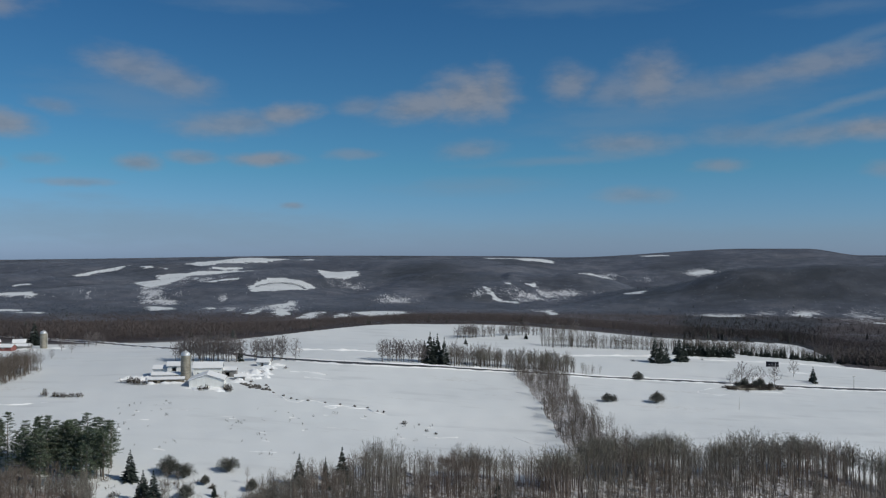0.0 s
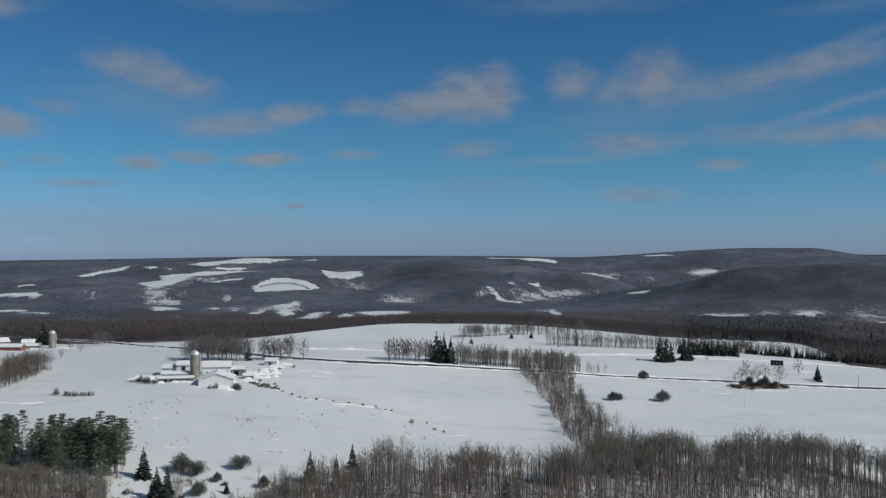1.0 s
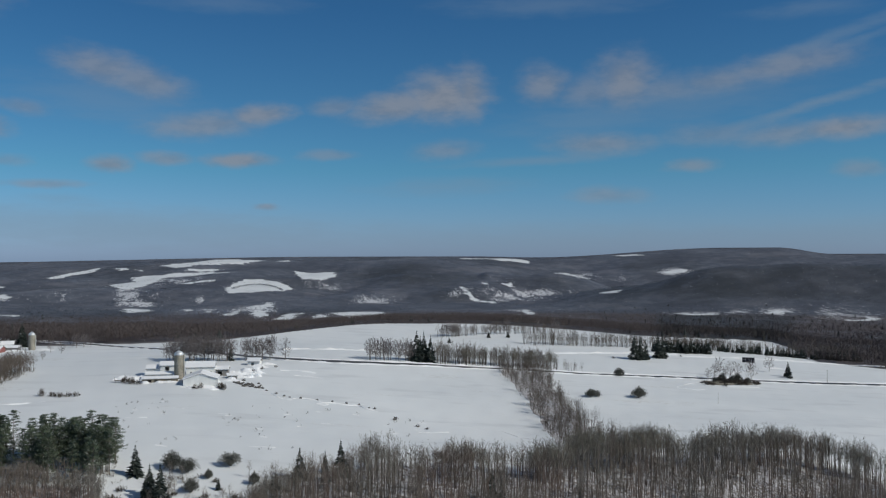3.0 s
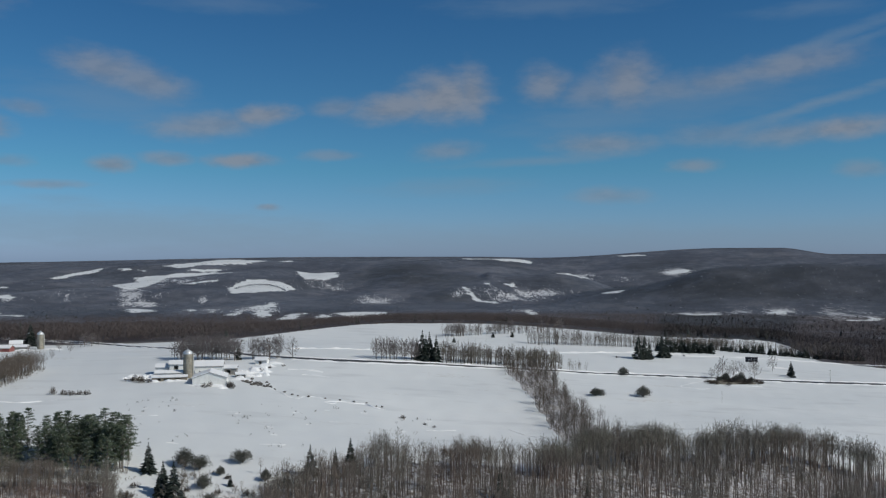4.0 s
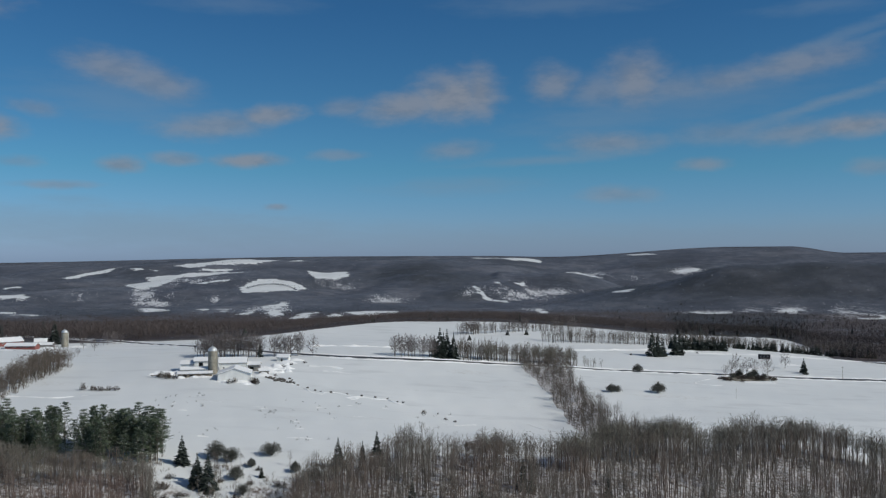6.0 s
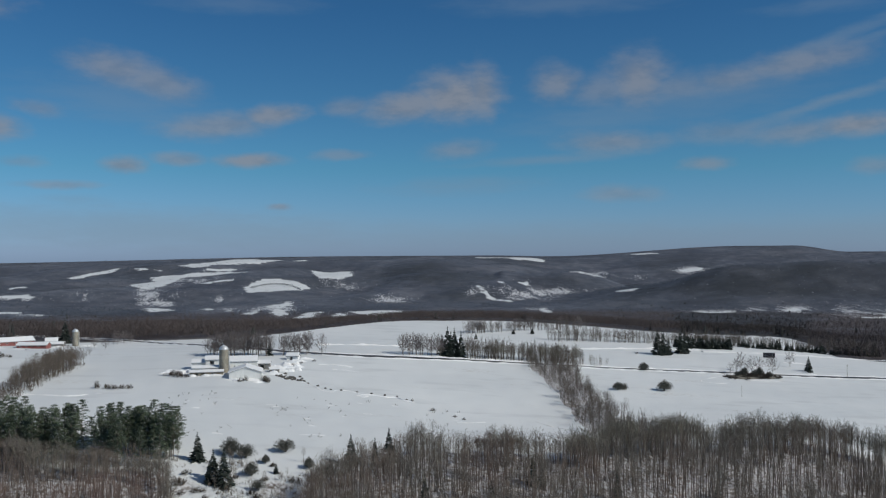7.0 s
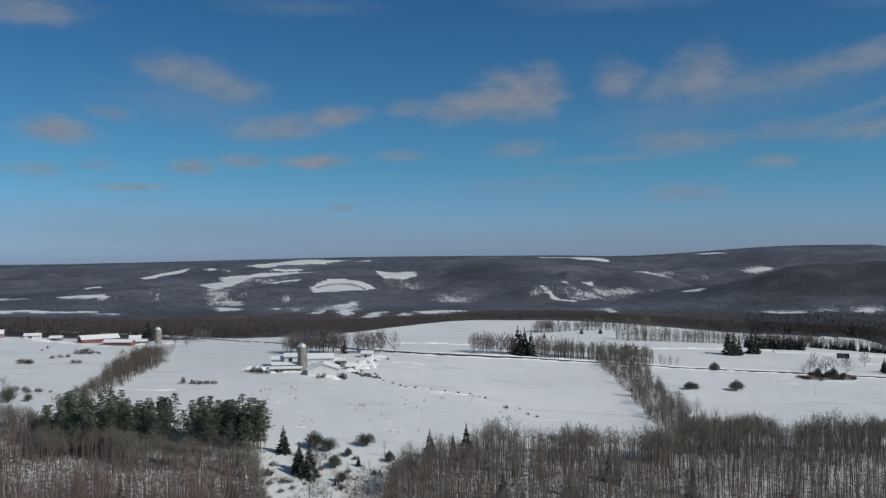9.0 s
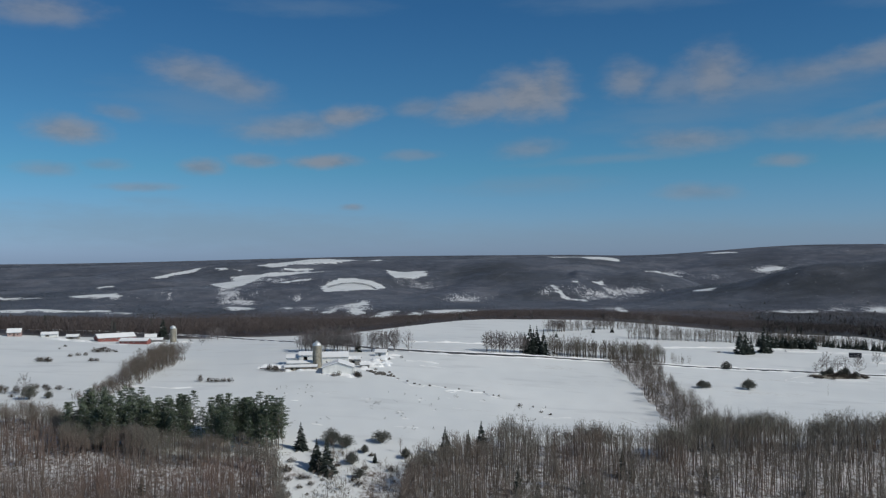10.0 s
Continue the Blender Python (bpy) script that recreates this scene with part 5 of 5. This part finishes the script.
def rock(x, y, size, seed, label="dark field stone half buried in snow", group="field stones"):
    g = np.random.RandomState(seed)
    b = bmesh.new()
    bmesh.ops.create_icosphere(b, subdivisions=2, radius=1.0)
    k = g.normal(0, 1, (3, 3))
    for v in b.verts:
        c = np.array(v.co)
        v.co = Vector(c * (1 + 0.22 * math.sin(k[0] @ c * 2) + 0.16 * math.sin(k[1] @ c * 3.3))) * size
        v.co.z *= 0.65
    me = bpy.data.meshes.new("rock")
    b.to_mesh(me)
    b.free()
    me.materials.append(STONE)
    ob = new("rock", me)
    ob.location, ob.rotation_euler = (x, y, z_at(x, y) + size * 0.2), (0, 0, g.uniform(0, 6))
    return tagged(ob, label, "stone", group)


def post(name, x, y, h, r, label, arm=0.0):
    ob = thing(name, pose(x, y, z_at(x, y) - 0.4), label, "pole")
    part("shaft", Shape().tube((0, 0, 0), (0, 0, h), r, r * 0.7, 8), TIMBER, ob)
    part("cap", Shape().tube((0, 0, h), (0, 0, h + 0.06), r * 0.8, r * 0.5, 8), TIMBER, ob)
    if arm:
        part("crossarm", Shape().box(-arm, arm, -0.07, 0.07, h - 0.7, h - 0.55), TIMBER, ob)
    return ob


silo(-54.4, 509, 2.4, 12.6, "tall weathered concrete stave silo with a pale metal dome")
silo(-168.4, 680, 2.15, 10.2, "grey concrete stave silo beside the red barns")
barn("barn", -65.0, 520, 2, 9.5, 10, 5.6, 7.2, WHITE_WALL, "white barn with a snowy roof and a dark square loft opening", openings=[(2.4, 4.6, 2.9, 4.9)], windows=[(6.2, 7.2, 1.6, 2.6)])
barn("barn", -72.3, 521, 2, 7.2, 9, 4.0, 5.4, WHITE_WALL, "low white barn wing with a snowy roof", windows=[(1.6, 2.8, 1.4, 2.4), (4.4, 5.6, 1.4, 2.4)])
barn("barn", -51.6, 519, 1, 14.8, 11, 4.4, 6.8, WHITE_WALL, "long white dairy barn with a thick snowy roof", windows=[(x, x + 0.9, 1.2, 2.1) for x in (2.0, 4.6, 7.2, 9.8, 12.4)])
barn("shed", -36.2, 521, -3, 6.4, 8, 3.4, 4.6, GREY_WALL, "small weathered grey shed with snow on its roof", "shed", openings=[(1.0, 3.2, 0.2, 2.4)])
barn("shed", -71.5, 498.5, 3, 17.5, 4.5, 2.0, 2.7, TIMBER_WALL, "low brown board lean-to with snow on its roof", "shed", openings=[(2.0, 4.5, 0.1, 1.3), (6.0, 8.5, 0.1, 1.3), (11.5, 14.0, 0.1, 1.3)])
barn("shed", -71, 508, 2, 14.0, 5, 2.7, 3.7, WHITE_WALL, "low white milk house with a snowy roof", "shed", windows=[(2.0, 3.0, 0.9, 1.7), (6.5, 7.5, 0.9, 1.7), (10.5, 11.5, 0.9, 1.7)])
barn("machine_shed", -33.4, 489.5, 90, 15, 17, 4.4, 7.2, WHITE_WALL, "broad white machine shed whose gable is banked with snow", "shed")
for x, y, a, b, h in ((-26.6, 531, 5.5, 4, 2.4), (-20, 541, 5, 4, 2.6), (-14, 556, 6, 3, 2.2), (-24, 520, 6, 4, 1.8), (-27, 507, 5, 4, 1.4), (-9, 566, 5, 3, 1.6), (-41, 488, 9, 4, 1.3), (-78, 507, 5, 3, 1.3),
                      (-58, 499, 7, 3, 1.0), (-83, 512, 4, 3, 1.2), (-176, 668, 7, 4, 1.8), (-160, 680, 8, 4, 1.6), (-228, 660, 9, 4, 1.6), (-245, 664, 7, 4, 2.0), (352, 672, 9, 5, 1.8), (338, 660, 6, 4, 1.4), (388, 690, 8, 5, 1.6)):
    snow_pile(x, y, a * 1.1, b, h * 0.62, int(abs(x * 7)))
g = np.random.RandomState(3)
for k in range(20):
    u = g.uniform()
    rock(-24 + 13 * u + g.normal(0, 1.2), 501.5 - 9 * u + g.normal(0, 2.2), g.uniform(0.5, 1.25), k)
for k, (x, y) in enumerate(((-9, 489), (-4, 485), (-0.3, 481.5), (2.5, 480.5), (8, 481), (16.4, 480.7), (24, 480), (31, 479.5), (37.4, 479), (42, 474))):
    rock(x, y, g.uniform(0.4, 0.8), 40 + k, "dark stone along a trodden snow track", "stones along the track")

barn("barn", -218, 664, 33, 27, 10, 2.6, 5.0, RED_WALL, "long low red barn with a snow-covered roof", windows=[(x, x + 1.2, 1.0, 1.9) for x in (3.0, 8.0, 13.0, 23.0)], openings=[(17.0, 19.6, 0.1, 2.3)])
barn("barn", -201.5, 657, -8, 20, 8, 2.0, 3.6, RED_WALL, "low red stable with a snow-covered roof", windows=[(x, x + 1.2, 0.8, 1.5) for x in (2.0, 6.0, 10.0, 14.0)])
barn("farmhouse", -191, 690, 10, 8, 6, 2.4, 4.4, WHITE_WALL, "small white farmhouse with a snowy gabled roof", "house", openings=[(3.6, 4.6, 0.1, 2.0)], windows=[(1.3, 2.3, 0.9, 1.9), (5.8, 6.8, 0.9, 1.9)])
barn("shed", -183, 668, 0, 9, 6, 2.2, 3.4, GREY_WALL, "small grey shed half buried in snow", "shed")
barn("farmhouse", -283, 668, 12, 9, 7, 2.8, 5.2, PINK_WALL, "small pale reddish farmhouse with a snowy roof", "house", openings=[(4.0, 5.0, 0.1, 2.1)], windows=[(1.3, 2.3, 0.9, 2.0), (6.5, 7.5, 0.9, 2.0)])
barn("shed", -262, 676, 8, 11, 6, 1.8, 3.2, WHITE_WALL, "long low white shed half buried in snow", "shed", openings=[(3.0, 5.5, 0.1, 1.5)])
barn("shed", -243, 672, 4, 8, 6, 1.7, 3.0, GREY_WALL, "low grey shed under deep snow", "shed", openings=[(2.0, 4.5, 0.1, 1.4)])
SPRUCES.plant(-181, 705, 1.8, label="tall dark spruce behind the second farm's silo")


def wagon(x, y, turn):
    ob = thing("hay_wagon", Matrix.LocRotScale((x, y, z_at(x, y)), Euler((0, 0, radians(turn))), None), "dark flatbed hay wagon parked in the snow", "wagon")
    part("bed", Shape().box(-2.3, 2.3, -1.1, 1.1, 0.8, 0.98), STONE, ob)
    for sx in (-2.25, 2.15):
        s = Shape().box(sx, sx + 0.1, -1.1, -1.0, 0.98, 2.4).box(sx, sx + 0.1, 1.0, 1.1, 0.98, 2.4)
        for z in (1.3, 1.75, 2.25):
            s.box(sx + 0.02, sx + 0.08, -1.0, 1.0, z, z + 0.14)
        part("end_rack", s, STONE, ob)
    for sx in (-1.5, 1.5):
        for sy in (-0.95, 0.95):
            w = part("wheel", Shape().tube((sx, sy - 0.1, 0.42), (sx, sy + 0.1, 0.42), 0.42, 0.42, 14), DARK, ob)
            part("hub", Shape().tube((sx, sy - 0.13, 0.42), (sx, sy + 0.13, 0.42), 0.16, 0.16, 10), STONE, w)
    part("drawbar", Shape().tube((2.2, 0, 0.7), (3.8, 0, 0.45), 0.06, 0.05, 6), STONE, ob)


wagon(-83.5, 503, 8)

# the roadside clearing with old timber, brush and a dark panel array
def panel_array(x, y):
    ob = thing("solar_array", pose(x, y, z_at(x, y), 0, 0, -27), "large dark solar panel array on steel posts in snow", "solar panel")
    for i in range(4):
        for j in range(2):
            s = Shape()
            z0 = 1.3 + 2.0 * j
            slab(s, (-4.8 + 2.42 * i, -0.6 + 0.75 * j, z0), (-2.46 + 2.42 * i, -0.6 + 0.75 * j, z0), (-2.46 + 2.42 * i, 0.12 + 0.75 * j, z0 + 1.94), (-4.8 + 2.42 * i, 0.12 + 0.75 * j, z0 + 1.94), 0.06)
            part("panel", s, PANEL, ob)
    for px in (-3.6, 0.0, 3.6):
        part("post", Shape().tube((px, 0.6, -0.5), (px, 0.6, 3.6), 0.12, 0.12, 8), GALVANISED, ob)
    part("rail", Shape().box(-4.8, 4.8, 0.5, 0.62, 2.6, 2.75), GALVANISED, ob)


panel_array(376, 707)


def timber_stack(x, y, turn, length, rows, label):
    ob = thing("timber_stack", Matrix.LocRotScale((x, y, z_at(x, y)), Euler((0, 0, radians(turn))), None), label, "timber stack", "timber stacks")
    gg = np.random.RandomState(int(x))
    for r in range(rows):
        for k in range(4 - r):
            yy = (k - (3 - r) / 2) * 0.46
            e = gg.uniform(-0.4, 0.4)
            part("log", Shape().tube((-length / 2 + e, yy, 0.2 + 0.4 * r), (length / 2 + e, yy, 0.2 + 0.4 * r), 0.22, 0.2, 8), TIMBER, ob)


for k in range(14):
    x = 290 + 37 * ((k % 7) + random.uniform(0.1, 0.9)) / 7
    timber_stack(x, 603 + 7.5 * (k // 7) + 0.12 * (x - 290) + random.uniform(-1.2, 1.2), random.uniform(-2, 12), random.uniform(4.5, 7.5), 3, "stack of pale weathered logs in the snow")
for k in range(42):
    x = random.uniform(284, 332)
    BUSHES.plant(x, 606 + 0.12 * (x - 290) + random.gauss(0, 4), random.uniform(0.6, 1.0), random.uniform(0.8, 1.3), label="dark brush round the log stacks", group="brush round the logs")
for x, y, s in ((318, 643, 1.0), (307, 628, 0.85), (322, 634, 0.9), (312, 622, 0.75), (329, 636, 0.85), (337, 631, 1.0), (374, 671, 0.95), (356, 668, 0.7), (299, 622, 0.6)):
    TREE.plant(x, y, s, label="leafless yard tree with a dark rounded crown", group="yard trees")
for x, y, s in ((375, 644, 0.95), (378, 651, 1.15)):
    SPRUCES.plant(x, y, s, label="dark spruce beside the country road")
for x, y, s in ((299, 611, 0.6), (306, 615, 0.85), (313, 613, 0.7), (319, 617, 0.9), (325, 614, 0.6)):
    SHRUBS.plant(x, y, s, 1.1, label="tall leafless shrub above the log stacks", group="brush round the logs")
BUSHES.plant(260, 707, 0.5, label="small dark bush on the open snow")
post("utility_pole", 397, 629.5, 9.5, 0.16, "slim wooden utility pole by the country road", 0.9)
post("marker_pole", 258.7, 527, 7.5, 0.08, "thin pale wooden pole standing in the snowy field")
row_crowd("road_saplings", 180, 622, 214, 640, 26, 4, 0.3, 0.55, "small leafless saplings beside the road")
# clutter of the farmyard: brush, half-buried sheds and ploughed-up snow
for x, y, s, tall in ((-80, 500, 0.75, 1.5), (-77.5, 502, 0.7, 1.3), (-76, 498.5, 0.6, 1.2), (-82, 503, 0.5, 1.2), (-41.5, 485.5, 0.5, 1.9), (-30.5, 485, 0.8, 1.3), (-31.5, 486.5, 0.65, 1.5), (-26, 513, 0.5, 1.1), (-21, 508, 0.45, 0.9), (-17, 540, 0.5, 1.0), (-12, 549, 0.5, 0.9), (-4, 556, 0.45, 1.0), (-30, 527, 0.4, 1.0)):
    BUSHES.plant(x, y, s, tall, label="dark leafless bush among the farm buildings", group="farmyard brush")
barn("shed", -20.5, 560, -14, 7, 5, 2.4, 4.0, WHITE_WALL, "little white shed almost buried in snow", "shed", openings=[(2.2, 3.6, 0.1, 1.8)])
barn("shed", -29.5, 512, 8, 5, 4, 1.6, 2.5, GREY_WALL, "low grey shelter half buried in snow", "shed", openings=[(1.0, 3.6, 0.1, 1.2)])
for x, y, a, h in ((-80, 514, 4.5, 1.5), (-84, 518, 3.5, 1.2), (-76.5, 511, 3.2, 1.6), (-87, 511, 3.0, 0.9)):
    snow_pile(x, y, a, a * 0.7, h, int(abs(x * 5)), "lumpy snow bank over old farm junk")
SPRUCES.plant(-31, 579, 0.85, 1.1, label="dark spruce among the bare maples")
for k in range(16):
    u = g.uniform()
    snow_pile(-30 + 22 * u + g.normal(0, 2.5), 508 + 42 * u + g.normal(0, 4), g.uniform(1.2, 3.0), g.uniform(1.0, 2.2), g.uniform(0.7, 1.5), 200 + k, "lumpy heap of ploughed snow at the edge of the farmyard")
for k in range(10):
    u = g.uniform()
    rock(-27 + 16 * u + g.normal(0, 1.5), 508 - 14 * u + g.normal(0, 2.0), g.uniform(0.4, 0.9), 80 + k)
for x, y, a, h in ((-70, 497.5, 3.0, 1.0), (-63, 498, 3.5, 0.9), (-80, 505, 3.0, 1.2), (-74, 515, 2.5, 1.3), (-46, 486, 4.0, 1.0), (-35, 484, 3.0, 0.9)):
    snow_pile(x, y, a, a * 0.7, h, int(abs(x * 11)))
# low growth on the open field
for x, y, s, tall in ((-113, 469, 0.65, 1.9), (-108, 468, 0.85, 0.9), (-104.5, 467, 0.9, 0.85), (-101, 468, 0.7, 1.0), (-97.5, 468, 0.7, 1.1), (-209, 529, 1.1, 0.75), (-214, 530, 1.15, 0.75), (-211.5, 533, 1.0, 0.8), (-204, 553, 0.7, 0.9), (-201, 558, 0.65, 1.0), (-197, 559, 0.7, 1.0), (-187, 536, 0.8, 0.9), (-184, 536, 0.75, 0.9), (-193, 581, 1.2, 0.9), (-196, 579, 1.1, 0.9), (-190, 584, 0.9, 0.9),
                      (-194.5, 421, 1.0, 1.3), (-189, 423, 0.9, 1.3), (-185, 436, 0.8, 1.0), (-178, 433, 0.8, 0.9), (-174, 436, 0.85, 0.8), (-181, 438, 0.7, 1.0)):
    BUSHES.plant(x, y, s, tall, label="dark leafless bush on the snowy pasture", group="pasture bushes")
for x, y, s in ((-143, 600, 0.45), (-141, 641, 0.6), (-144, 703, 0.75), (-140, 707, 0.7), (-136, 712, 0.6)):
    TREE.plant(x, y, s, label="small leafless tree alone on the snow")
spots = np.stack([g.uniform(-75, 60, 16).repeat(5) + g.normal(0, 6, 80), g.uniform(368, 470, 16).repeat(5) + g.normal(0, 6, 80)], -1)
plant_crowd("field_tufts", tufts, spots, g.uniform(0.3, 0.85, 80), (BRUSH, BRUSH), "dry weed tufts poking through the snowy field", "tufts")
for x, y in spots[::5]:
    bank([(x - g.uniform(1.0, 2.5), y - 1.5), (x, y - 1.2 + g.uniform(-0.9, 0.9)), (x + g.uniform(1.0, 3), y - 1.5 + g.uniform(-1, 1))], 0, 1.3, 0.3, "snow_drift", "short wind drift beside weeds in the snowy field", 150 + int(x), 3)
for k in range(9):
    x, y = g.uniform(-70, 70), g.uniform(375, 470)
    bank([(x - g.uniform(2, 5), y), (x, y + g.uniform(-1, 1)), (x + g.uniform(2, 6), y + g.uniform(-1, 1))], 0, 1.1, 0.22, "snow_drift", "short wind drift on the snowy field", 30 + k, 3)
bank([(293, 617), (276, 603), (261, 590), (258, 583), (270, 579), (280, 584)], 0, 1.3, 0.25, "snow_drift", "thin trodden trail through the snow", 51, 3)
bank([(-2, 549), (8, 551), (19, 547)], 0, 2.4, 0.45, "snow_drift", "low bright drift on the open field", 54, 3)
bank([(6, 536), (14, 538), (22, 534)], 0, 1.8, 0.3, "snow_drift", "low bright drift on the open field", 57, 3)
bank([(300, 596), (312, 598), (326, 599)], 0, 2.2, 0.5, "snow_drift", "bright drift beside the log stacks", 60, 3)
bank([(60, 436), (68, 432), (76, 434)], 0, 1.6, 0.3, "snow_drift", "short wind drift on the snowy field", 63, 3)
bank([(115, 418), (107, 430), (103, 440)], 0, 1.8, 0.35, "snow_drift", "short wind drift beside the overgrown strip", 66, 3)
